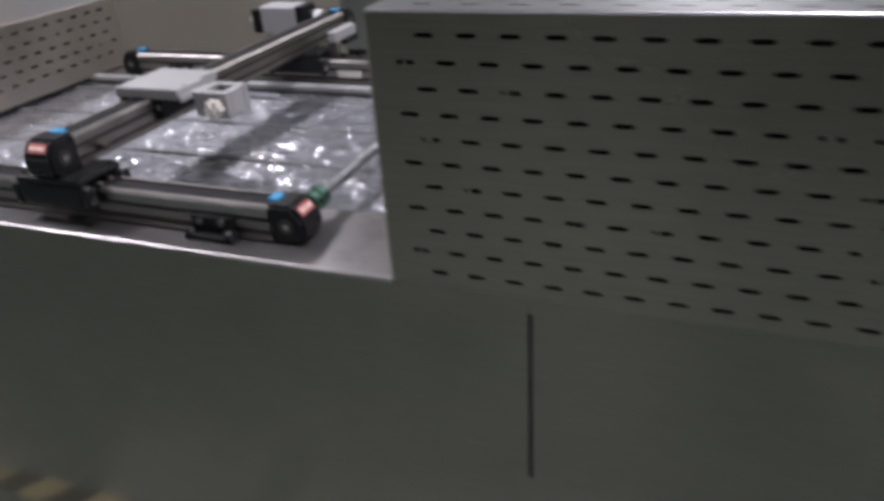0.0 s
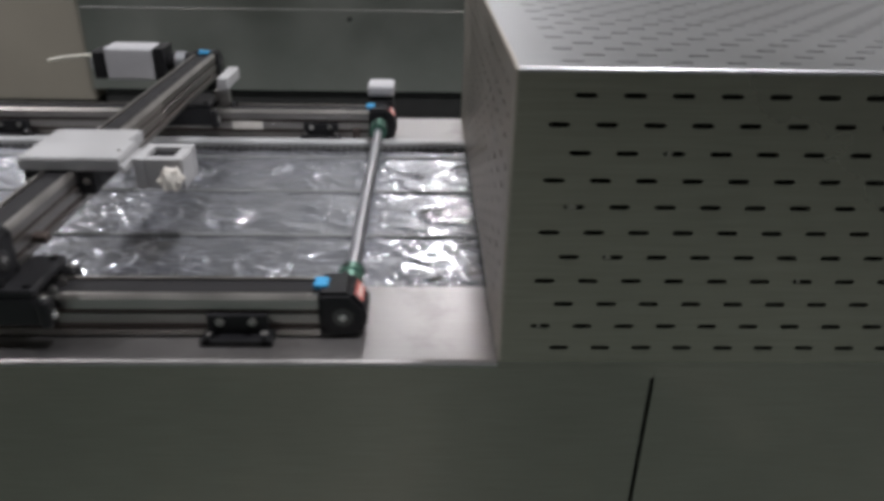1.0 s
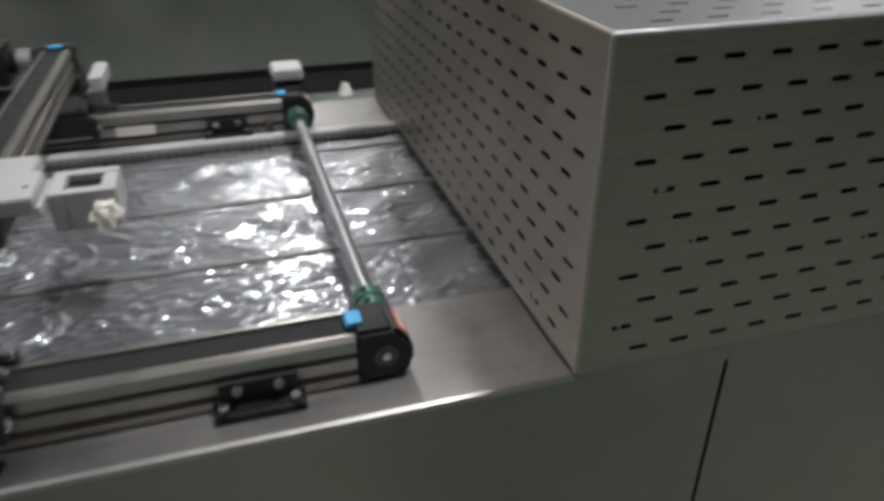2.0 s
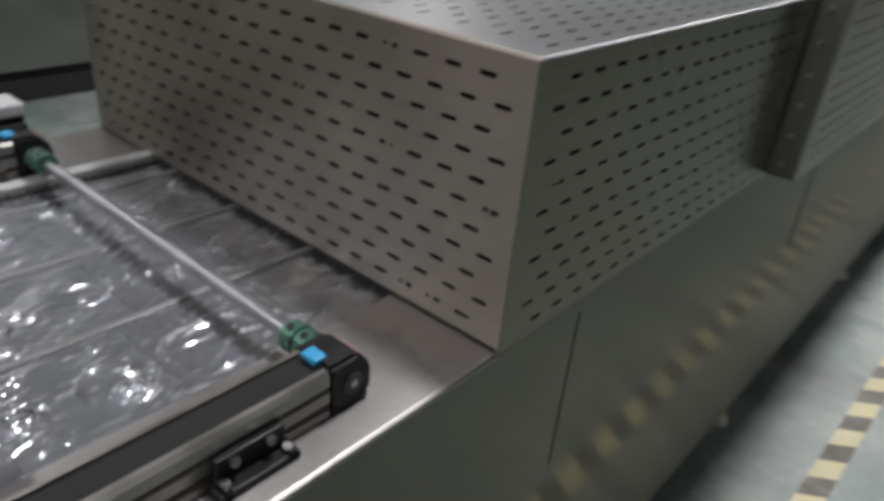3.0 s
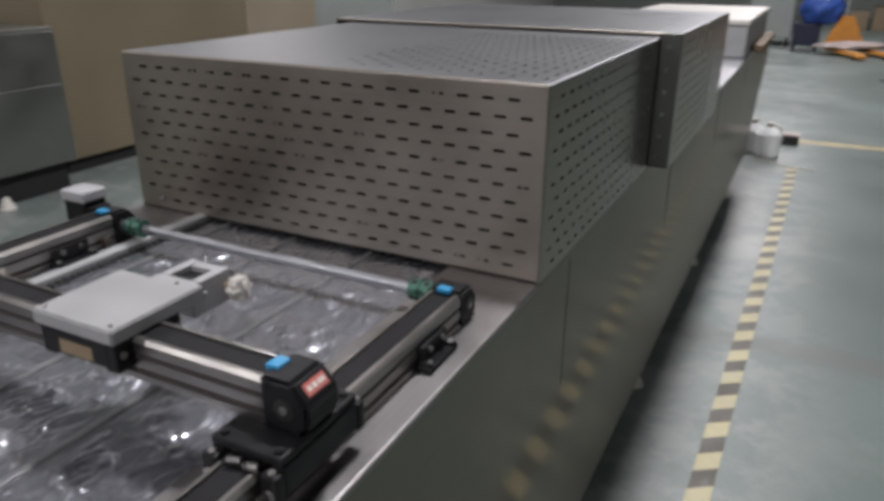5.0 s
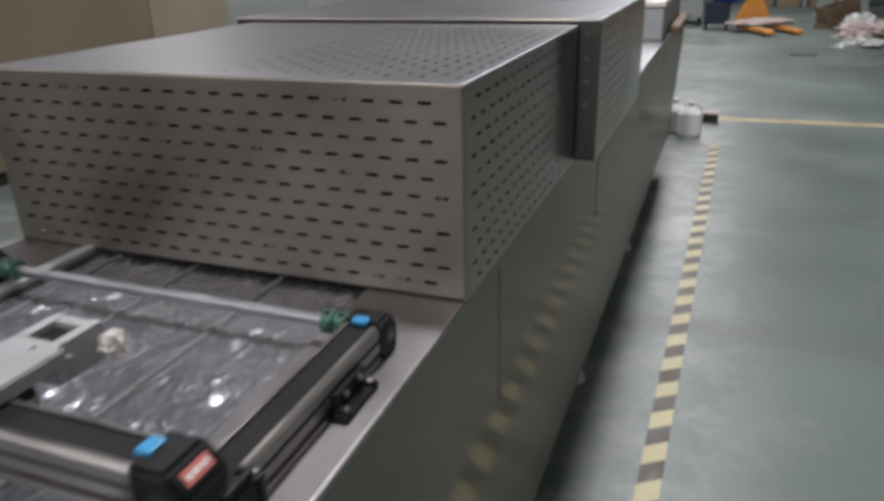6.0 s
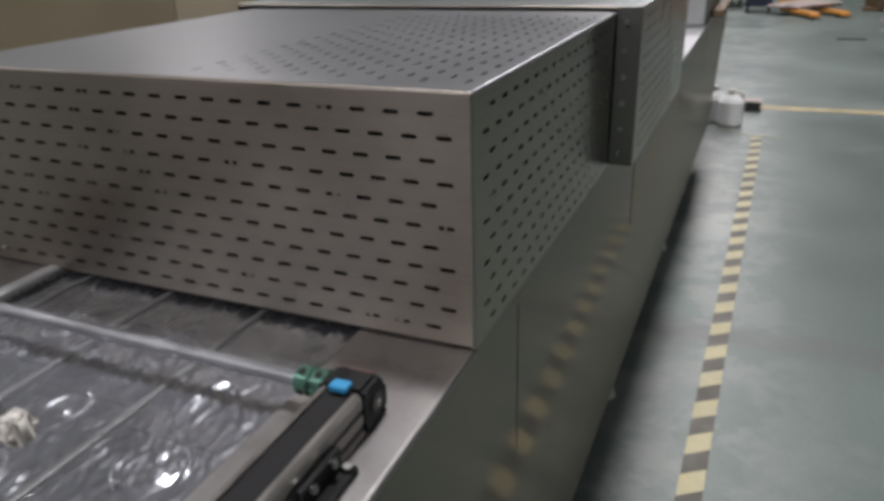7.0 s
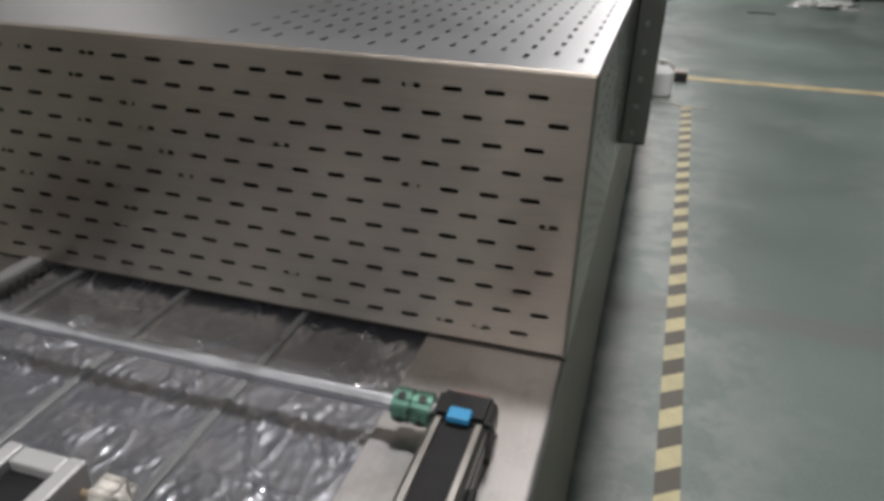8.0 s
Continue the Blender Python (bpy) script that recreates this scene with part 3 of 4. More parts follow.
def film_strip(li, a, b):
    """A clear film sheet over one lane, drawn tight, with crescent puckers round each pocket and long creases."""
    rng = random.Random(31 + li)
    nx, ny, ya, yb = (18 if li == 0 else 92), 1050, -1.45, 0.40
    s, yy = np.meshgrid(np.linspace(0, 1, nx + 1), np.linspace(ya, yb, ny + 1))
    xx = a - 0.004 + (b - a + 0.008) * s
    # small lengthwise ripples, stronger in patches and towards the entry
    z = np.zeros_like(xx)
    for _ in range(34):
        kx, ky = rng.choice((-1, 1)) * rng.uniform(120, 560), rng.gauss(0, 190)
        wave = np.sin(kx * xx + ky * yy + rng.uniform(0, 6.28) + 2.2 * np.sin(yy * rng.uniform(20, 70) + xx * rng.uniform(-50, 50) + rng.uniform(0, 6.28)))
        z += 0.047 / math.hypot(kx, ky) * (wave if rng.random() < 0.7 else 1 - 1.6 * np.abs(wave))
    spots = np.sin(xx * 37 + 2.3 * np.sin(yy * 17 + li) + li) * np.sin(yy * 29 + 1.7 * np.sin(xx * 23) + 2 * li)
    z *= np.clip(0.55 + 0.6 * spots - 0.8 * (yy + 0.14), 0.27, 1.0)
    z += 0.0005 * np.sin(xx * 71 + li * 2.1 + 3 * np.sin(yy * 19)) + 0.0006 * np.sin(yy * 63 + 2 * np.sin(xx * 33 + li))

    def patch(cx, cy, rx, ry):
        i0, i1 = np.searchsorted(xx[0], (cx - rx, cx + rx))
        j0, j1 = np.searchsorted(yy[:, 0], (cy - ry, cy + ry))
        return slice(j0, j1), slice(i0, i1)

    mid, pitch = (a + b) / 2, 0.104
    y = ya + 0.02 * li
    while y < yb and li:
        cx, cy = mid + rng.uniform(-0.018, 0.018), y + rng.uniform(-0.012, 0.012)
        ra, rb = rng.uniform(0.020, 0.034), rng.uniform(0.026, 0.040)
        q = patch(cx, cy, 0.075, 0.075)
        dx, dy = xx[q] - cx, yy[q] - cy
        rad, ang = np.hypot(dx / ra, dy / rb), np.arctan2(dy, dx)
        for _ in range(rng.randint(4, 7)):
            r0, t0, w = rng.uniform(0.45, 1.45), rng.uniform(0, 6.28), rng.uniform(0.05, 0.09)
            turn = np.cos(ang - t0)
            z[q] += rng.uniform(0.0014, 0.0042) * np.exp(-((rad - r0) / w) ** 2) * np.clip(turn, 0, 1) ** rng.uniform(1, 6)
        z[q] -= 0.0012 * np.exp(-rad ** 2 * 1.4)
        y += pitch * rng.uniform(0.9, 1.1)
    # long creases, more of them towards the entry
    for _ in range(26 if li == 0 else 190):
        cy = yb - (yb - ya) * rng.random() ** 0.8
        cx, ln, w = rng.uniform(a, b), rng.uniform(0.008, 0.045), rng.uniform(0.0018, 0.004)
        tilt, bend = rng.gauss(0, 0.25), rng.uniform(-6, 6)
        q = patch(cx, cy, 0.03, ln * 1.6)
        dx, dy = xx[q] - cx, yy[q] - cy
        off = dx - tilt * dy - bend * dy * dy
        z[q] += rng.uniform(0.0003, 0.0012) * np.exp(-(off / w) ** 2 - (dy / (0.6 * ln)) ** 2)
    z = np.clip(-0.0088 + z * np.minimum(1.0, np.minimum(s, 1 - s) / 0.08), -0.0125, 0.002)
    verts = np.stack((xx, yy, z), axis=-1).reshape(-1, 3)
    k = (np.arange(ny)[:, None] * (nx + 1) + np.arange(nx)[None, :]).ravel()
    faces = np.stack((k, k + 1, k + nx + 2, k + nx + 1), axis=-1)
    me = bpy.data.meshes.new("film")
    me.from_pydata(verts.tolist(), [], faces.tolist())
    for f in me.polygons:
        f.use_smooth = True
    me.materials.append(FILM)
    ob = new("plastic_film", me)
    ob.location = (0, 0, T)
    tagged(ob, "clear crumpled plastic film lying over belt plates", "plastic film", "film strips")


def trays_and_film():
    lanes = [(-0.698, -0.668), (-0.654, -0.501), (-0.489, -0.331), (-0.319, -0.165)]
    for li, (a, b) in enumerate(lanes):
        y = -1.75 - 0.03 * li
        while y < 0.70:
            n = 0.158
            tray = box(a + 0.002, b - 0.002, y, y + n - 0.003, -0.0225, -0.013, 0.003)
            tagged(part("belt_plate", tray, TRAY), "dark grey metal carrier plate lying on the belt bed", "plate", "belt plates")
            y += n
        film_strip(li, a, b)
    for x in (-0.661, -0.495, -0.325):
        ob = part("lane_strip", box(x - 0.005, x + 0.005, -1.9, 0.78, -0.0215, -0.006, 0.002), LANE)
        tagged(ob, "pale grey dividing strip between belt lanes", "strip", "lane strips")


# ---------------------------------------------------------------- linear drives
def profile(length_axis, lo, hi, c, z0, z1, w, parent, m=None):
    """An aluminium drive profile with side grooves and a toothed belt in its top channel; c: middle across."""
    h = z1 - z0
    half = w / 2
    g = 0.0035
    pts = [(-half, 0), (half, 0), (half, h * .16), (half - g, h * .18), (half - g, h * .30), (half, h * .32), (half, h * .55), (half - g * .8, h * .57), (half - g * .8, h * .66), (half, h * .68), (half, h * .92),
           (half - 0.004, h), (half - 0.009, h), (half - 0.009, h - 0.006), (-half + 0.009, h - 0.006), (-half + 0.009, h), (-half + 0.004, h), (-half, h * .92), (-half, h * .68), (-half + g * .8, h * .66),
           (-half + g * .8, h * .57), (-half, h * .55), (-half, h * .32), (-half + g, h * .30), (-half + g, h * .18), (-half, h * .16)]
    pts = [(c + p, z0 + q) for p, q in pts]
    part("profile", prism(pts, length_axis, lo, hi), m or ALU, parent, "silver aluminium profile")
    inner = (c - half + 0.0095, c + half - 0.0095)
    strip = box(inner[0], inner[1], lo, hi, z1 - 0.0055, z1 - 0.0025, 0.0005) if length_axis == "y" else box(lo, hi, inner[0], inner[1], z1 - 0.0055, z1 - 0.0025, 0.0005)
    part("timing_belt", strip, BELT, parent, "black timing belt")
    # Dark strips laid in the cut grooves put their shade into colour.
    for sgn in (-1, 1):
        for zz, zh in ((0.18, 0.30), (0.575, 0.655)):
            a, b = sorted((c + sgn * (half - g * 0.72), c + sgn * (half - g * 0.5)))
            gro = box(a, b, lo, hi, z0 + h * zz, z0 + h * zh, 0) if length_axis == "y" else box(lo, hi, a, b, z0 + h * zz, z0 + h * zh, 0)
            part("groove_shade", gro, ALU_GROOVE, parent)


def end_block(axis, c, end, out, z0, z1, w, parent, blue=True, red_side=0):
    """A black pulley block on a drive's end. out: +1 or -1 along the axis; c: middle across."""
    ln = 0.056
    lo, hi = (end, end + out * ln)
    h = z1 - z0
    half = w / 2 + 0.003
    prof = [(lo, z0), (end + out * ln * 0.82, z0), (hi, z0 + h * 0.22), (hi, z0 + h * 0.62), (end + out * ln * 0.68, z1), (lo, z1)]
    ax = "x" if axis == "y" else "y"
    bm = prism(prof, ax, c - half, c + half, 0.0045)
    block = part("end_block", bm, BLACK, parent, "black pulley end block")

    def at(along, across, z):
        return (across, along, z) if axis == "y" else (along, across, z)

    for s in (-1, 1):
        mid = end + out * ln * 0.52
        ring = rod(at(mid, c + s * half, z0 + h * 0.48), at(mid, c + s * (half + 0.0012), z0 + h * 0.48), 0.0115, sides=24)
        part("bearing_cap", ring, CAP, block, "dull steel bearing cap")
        hub = rod(at(mid, c + s * (half + 0.001), z0 + h * 0.48), at(mid, c + s * (half + 0.0022), z0 + h * 0.48), 0.0045, sides=16)
        part("pulley_pin", hub, BOLT, block)
        for da, dz in ((0.15, 0.85), (0.15, 0.12), (0.78, 0.12)):
            p = at(end + out * ln * da, c + s * half, z0 + h * dz)
            q = at(end + out * ln * da, c + s * (half + 0.002), z0 + h * dz)
            part("bolt", rod(p, q, 0.003, sides=12), BLACK, block)
    a0, a1 = sorted((end - out * 0.004, end + out * 0.012))
    if blue:
        bl = box(c - 0.0105, c + 0.0105, a0, a1, z1 - 0.004, z1 + 0.003, 0.002) if axis == "y" else box(a0, a1, c - 0.0105, c + 0.0105, z1 - 0.004, z1 + 0.003, 0.002)
        part("blue_cap", bl, BLUE, block, "bright blue plastic cap")
    # red sticker on the sloped outer corner
    s0, s1 = Vector((hi, z0 + h * 0.62)), Vector((end + out * ln * 0.68, z1))
    nrm = Vector((s1.y - s0.y, s0.x - s1.x)).normalized()
    if nrm.x * out < 0:
        nrm = -nrm
    p0, p1 = s0.lerp(s1, 0.12) + nrm * 0.0006, s0.lerp(s1, 0.9) + nrm * 0.0006

    def plate(t0, t1, a, b, lift, m, nm):
        q0, q1 = p0.lerp(p1, t0) + nrm * lift, p0.lerp(p1, t1) + nrm * lift
        bmq = bmesh.new()
        vs = [bmq.verts.new(at(q.x, k, q.y)) for q, k in ((q0, a), (q0, b), (q1, b), (q1, a))]
        bmq.faces.new(vs)
        ext = bmesh.ops.extrude_face_region(bmq, geom=bmq.faces[:])
        dv = Vector(at(nrm.x, 0, nrm.y)) * 0.0004
        for vv in ext["geom"]:
            if isinstance(vv, bmesh.types.BMVert):
                vv.co += dv
        bmesh.ops.recalc_face_normals(bmq, faces=bmq.faces)
        part(nm, bmq, m, block)

    plate(0.2, 0.8, c - 0.016, c + 0.016, 0, RED, "sticker")
    for k, (a, b) in enumerate(((-0.015, -0.009), (-0.006, 0.001), (0.004, 0.009), (0.011, 0.015))):
        plate(0.38, 0.62, c + a * 0.85, c + b * 0.85, 0.0006, STICKER_WHITE, "print_bar")
    return block


def clamp(xf, out, y0, y1, parent):
    """A black L-shaped clamp foot at a drive's side. xf: the drive's face; out: the way it stands off."""
    a, b = sorted((xf, xf + out * 0.007))
    c, d = sorted((xf, xf + out * 0.021))
    bm = box(a, b, y0 + 0.006, y1 - 0.006, 0.0, 0.033, 0.0015)
    box(c, d, y0, y1, 0.0, 0.009, 0.0015, bm)
    for y in (y0 + 0.004, y1 - 0.012):
        box(c, d, y, y + 0.008, 0.0, 0.014, 0.0015, bm)
    root = part("clamp_foot", bm, BLACK, parent, "black clamp foot")
    for y in (y0 + 0.022, y1 - 0.022):
        bolt((xf + out * 0.007, y, 0.025), (out, 0, 0.35), 0.0048, 0.005, root)
    for y in (y0 + 0.009, y1 - 0.009):
        bolt((xf + out * 0.014, y, 0.012), (0, 0, 1), 0.0045, 0.004, root)


def drives():
    near = thing("near_linear_drive", (-0.063, -0.6, 0), "silver linear belt drive with black end blocks on the table edge", "linear drive", "belt drives")
    profile("y", -1.02, -0.198, -0.072, 0.002, 0.053, 0.050, near)
    end_block("y", -0.072, -0.200, 1, 0.0, 0.057, 0.046, near)
    end_block("y", -0.072, -1.018, -1, 0.0, 0.057, 0.046, near)
    clamp(-0.047, 1, -0.328, -0.248, near)
    clamp(-0.047, 1, -0.93, -0.85, near)
    far = thing("far_linear_drive", (-0.775, -0.6, 0), "silver linear belt drive with motor behind the belt", "linear drive", "belt drives")
    profile("y", -1.02, -0.190, -0.7755, 0.002, 0.056, 0.050, far)
    end_block("y", -0.7755, -0.192, 1, 0.0, 0.060, 0.046, far)
    end_block("y", -0.7755, -1.018, -1, 0.0, 0.060, 0.046, far)
    clamp(-0.7505, 1, -0.325, -0.245, far)
    clamp(-0.7505, 1, -0.93, -0.85, far)
    part("label_plate", box(-0.7502, -0.7494, -0.46, -0.40, 0.018, 0.034, 0.0003), WHITE_PLASTIC, far, "pale paper label")
    part("sensor", box(-0.7500, -0.740, -0.222, -0.208, 0.002, 0.022, 0.002), ALU_GROOVE, far, "small brown sensor block")
    # its motor, beyond the end block
    motor = part("motor", box(-0.872, -0.818, -0.194, -0.144, 0.014, 0.070, 0.004), BLACK, far, "black motor with pale top cap")
    part("motor_cap", box(-0.876, -0.814, -0.196, -0.142, 0.068, 0.090, 0.005), MOTOR_GREY, motor, "pale grey cap")
    part("gearbox", box(-0.8175, -0.805, -0.190, -0.146, 0.008, 0.060, 0.003), BLACK, far)
    # the shaft that joins both drives
    shaft = thing("connecting_shaft", (-0.42, -0.1685, 0.032), "bright steel shaft with green couplings between both drives", "shaft")
    part("shaft", rod((-0.70, -0.1685, 0.032), (-0.135, -0.1685, 0.032), 0.0088, sides=24), SHAFT, shaft, smooth=False)
    for x0, x1 in ((-0.142, -0.104), (-0.734, -0.696)):
        mid = (x0 + x1) / 2
        bm = rod((x0, -0.1685, 0.032), (mid - 0.001, -0.1685, 0.032), 0.0165, sides=28, bevel=0.0015)
        rod((mid + 0.001, -0.1685, 0.032), (x1, -0.1685, 0.032), 0.0165, bm, sides=28, bevel=0.0015)
        rod((mid - 0.0015, -0.1685, 0.032), (mid + 0.0015, -0.1685, 0.032), 0.0125, bm, sides=20)
        cpl = part("coupling", bm, GREEN, shaft, "green anodised clamp coupling")
        for x in (x0 + 0.009, x1 - 0.009):
            for ang in (20, 110, 200, 290):
                d = Vector((0, math.cos(math.radians(ang)), math.sin(math.radians(ang))))
                o = Vector((x, -0.1685, 0.032))
                part("screw", rod(o + d * 0.0155, o + d * 0.0172, 0.0042, sides=14), BLACK, cpl)
        lo, hi = (x1, x1 + 0.016) if x0 > -0.4 else (x0 - 0.016, x0)
        part("hub", rod((lo, -0.1685, 0.032), (hi, -0.1685, 0.032), 0.009, sides=18), SHAFT, shaft)


GY = -0.556  # the cross beam's middle


def carriage(x, parent):
    """A black carriage on a drive, with rollers at its ends."""
    bm = box(x - 0.042, x + 0.042, GY - 0.062, GY + 0.062, 0.062, 0.072, 0.003)
    plate = part("carriage_plate", bm, BLACK, parent, "black carriage plate")
    for sx in (-1, 1):
        a, b = sorted((x + sx * 0.028, x + sx * 0.043))
        side = box(a, b, GY - 0.060, GY + 0.060, 0.028, 0.062, 0.003)
        part("carriage_side", side, BLACK, parent)
        for sy in (-1, 1):
            c0, c1 = sorted((GY + sy * 0.060, GY + sy * 0.074))
            cap = part("wiper", box(a - 0.003, b + 0.001, c0, c1, 0.024, 0.059, 0.004), BLACK, parent, "black roller cap")
            bolt((x + sx * 0.0355, GY + sy * 0.074, 0.040), (0, sy, 0), 0.006, 0.003, cap)
            bolt((x + sx * 0.0355, GY + sy * 0.067, 0.059), (0, 0, 1), 0.0045, 0.003, cap)
            bolt((x + sx * 0.032, GY + sy * 0.052, 0.072), (0, 0, 1), 0.005, 0.003, plate, BLACK)
        for k in (-1, 1):
            part("spring_clip", rod((x + k * 0.012 - 0.006, GY + 0.064, 0.055), (x + k * 0.012 + 0.006, GY + 0.069, 0.055), 0.004, sides=10), BOLT, parent)
            part("spring_clip", rod((x + k * 0.010 - 0.007, GY - 0.068, 0.057), (x + k * 0.010 + 0.007, GY - 0.064, 0.057), 0.0045, sides=10), BOLT, parent)


def gantry():
    root = thing("gantry_beam", (-0.45, GY, 0.062), "silver cross beam drive carried on two black carriages", "gantry")
    carriage(-0.067, root)
    carriage(-0.7755, root)
    profile("x", -0.945, -0.074, GY, 0.073, 0.122, 0.048, root)
    end_block("x", GY, -0.076, 1, 0.070, 0.127, 0.048, root)
    end_block("x", GY, -0.943, -1, 0.070, 0.125, 0.048, root)
    # belt motor on the far end, lying along the table
    x = -0.970
    part("gearbox", rod((x, GY - 0.028, 0.098), (x, GY - 0.085, 0.098), 0.022, sides=24, bevel=0.002), BLACK, root, "black motor gearbox")
    part("gearbox_ring", rod((x, GY - 0.045, 0.098), (x, GY - 0.066, 0.098), 0.0235, sides=24), SHAFT, root, "bright steel ring")
    part("motor_flange", box(x - 0.033, x + 0.033, GY - 0.108, GY - 0.085, 0.064, 0.134, 0.003), BLACK, root)
    part("motor_body", box(x - 0.033, x + 0.033, GY - 0.212, GY - 0.108, 0.064, 0.134, 0.006), MOTOR_GREY, root, "pale grey motor body")
    part("motor_end", box(x - 0.030, x + 0.030, GY - 0.240, GY - 0.212, 0.066, 0.126, 0.004), BLACK, root)
    part("motor_plug", box(x - 0.02, x + 0.025, GY - 0.246, GY - 0.226, 0.086, 0.108, 0.003), MOTOR_GREY, root)
    part("mount_block", box(x - 0.03, x + 0.04, GY - 0.03, GY + 0.03, 0.045, 0.073, 0.002), BLACK, root)
    # bracket bar on the far carriage
    part("bracket_bar", box(-0.875, -0.775, GY + 0.068, GY + 0.090, 0.088, 0.112, 0.003), GREY_PAINT, root, "pale grey bracket bar")
    part("bracket_foot", box(-0.800, -0.78, GY + 0.060, GY + 0.088, 0.03, 0.088, 0.003), ALU, root)
    part("bracket_roller", rod((-0.79, GY + 0.09, 0.05), (-0.79, GY + 0.1, 0.05), 0.012, sides=18), BLACK, root)
    part("limit_switch", box(-0.118, -0.104, GY + 0.027, GY + 0.045, 0.088, 0.098, 0.002), ALU_GROOVE, root, "small brown limit switch")
    # the tool carriage on the beam
    tool = thing("tool_carriage", (-0.30, -0.52, 0.12), "pale grey tool plate with clamp bracket and white knob", "tool carriage")
    for sx in (-0.352, -0.256):
        part("slide", box(sx - 0.010, sx + 0.010, GY - 0.045, GY + 0.045, 0.088, 0.122, 0.003), BLACK, tool, "black slide block")
    for sy in (-1, 1):
        a, b = sorted((GY + sy * 0.026, GY + sy * 0.046))
        part("slide_side", box(-0.352, -0.256, a, b, 0.092, 0.122, 0.003), BLACK, tool)
    part("slide_label", box(-0.33, -0.28, GY - 0.0468, GY - 0.0462, 0.096, 0.112, 0.0002), CARTON, tool, "small pale label")
    for k in range(4):
        bolt((-0.246, GY - 0.036 + k * 0.024, 0.108), (1, 0, 0), 0.0045, 0.003, tool)
    plate = prism([(-0.366, -0.604), (-0.244, -0.604), (-0.244, -0.474), (-0.318, -0.474), (-0.318, -0.484), (-0.366, -0.484)], "z", 0.1225, 0.1400, 0.002)
    plate_ob = part("tool_plate", plate, GREY_PAINT, tool, "pale grey machined plate")
    for x, y in ((-0.355, -0.594), (-0.255, -0.594), (-0.275, -0.484)):
        part("screw", rod((x, y, 0.140), (x, y, 0.1406), 0.003, sides=12), BOLT, plate_ob)
    part("step_plate", box(-0.318, -0.244, -0.4738, -0.4685, 0.119, 0.130, 0.002), GREY_PAINT, tool)
    # clamp bracket with a square opening
    x0, x1, y0, y1 = -0.335, -0.272, -0.468, -0.402
    br = part("clamp_bracket", box(x0, x1, y0, y0 + 0.014, 0.086, 0.130, 0.002), GREY_PAINT, tool, "pale grey clamp bracket with square opening")
    part("bracket_wall", box(x0, x0 + 0.013, y0 + 0.0142, y1, 0.086, 0.130, 0.002), GREY_PAINT, br)
    part("bracket_wall", box(x1 - 0.013, x1, y0 + 0.0142, y1, 0.086, 0.130, 0.002), GREY_PAINT, br)
    part("bracket_wall", box(x0 + 0.0132, x1 - 0.0132, y1 - 0.016, y1 - 0.0005, 0.086, 0.129, 0.002), GREY_PAINT, br)
    # Black plate set high in the opening, for the shade inside the hole.
    part("opening_shade", box(x0 + 0.0132, x1 - 0.0132, y0 + 0.0143, y1 - 0.0163, 0.110, 0.1215, 0), BLACK, br)
    part("knob_screw", rod((x1, -0.412, 0.110), (x1 + 0.018, -0.412, 0.110), 0.0032, sides=10), CARTON, tool, "brownish screw")
    # white lobed knob
    pts = []
    for k in range(48):
        g = 2 * math.pi * k / 48
        rr = 0.0142 + 0.0022 * math.cos(6 * g)
        pts.append((-0.412 + rr * math.cos(g), 0.110 + rr * math.sin(g)))
    part("knob", prism(pts, "x", x1 + 0.012, x1 + 0.032, 0.0025), WHITE_PLASTIC, tool, "white lobed plastic knob", smooth=True)


# ---------------------------------------------------------------- round about
def other_machine():
    root = thing("parallel_machine", (-4.5, 0, -T), "long stainless machine standing beyond the aisle, its shaded underside filled black", "machine")
    xf = -4.05
    y0, y1 = -2.22, 2.15
    part("front_panel", box(xf - 0.03, xf, y0, y1, -0.785, -0.275, 0.003), STEEL_OLD, root)
    part("upper_panel", box(xf - 0.03, xf - 0.002, y0, y1, -0.271, 0.06, 0.003), STEEL_OLD, root)
    part("top_panel", box(-5.2, xf - 0.004, y0, y1, 0.062, 0.085, 0.004), STEEL_OLD, root)
    part("end_panel", box(-5.2, xf - 0.031, y1 - 0.03, y1 - 0.001, -0.785, 0.06, 0.003), STEEL_OLD, root)
    # Black box set into the gap below, for the shade there.
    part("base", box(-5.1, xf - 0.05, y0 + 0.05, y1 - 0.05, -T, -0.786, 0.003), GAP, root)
    for y in (-0.55, 0.35):
        part("lock", rod((xf - 0.003, y, -0.33), (xf + 0.006, y, -0.33), 0.014, sides=16), BLACK, root, "small black lock")
    for y in (0.45, 1.6):
        part("foot", rod((xf + 0.01, y, -T), (xf + 0.01, y, -T + 0.07), 0.05, sides=16, r2=0.02), WHITE_PLASTIC, root, "pale levelling foot")


def jug():
    root = thing("plastic_jug", (0, 0, -T), "white plastic jug with cap standing on the floor", "jug", "jugs by the machine")
    bm = rod((0, 0, -T), (0, 0, -T + 0.205), 0.098, sides=28, bevel=0.018)
    rod((0, 0, -T + 0.19), (0, 0, -T + 0.245), 0.090, bm, sides=28, r2=0.035)
    part("jug_body", bm, JUG_WHITE, root, smooth=False)
    part("cap", rod((0, 0, -T + 0.24), (0, 0, -T + 0.275), 0.032, sides=18, bevel=0.003), WHITE_PLASTIC, root)
    part("handle", tube([(0.075, 0, -T + 0.18), (0.085, 0, -T + 0.24), (0.03, 0, -T + 0.255)], 0.010, sides=8), WHITE_PLASTIC, root)
    return root


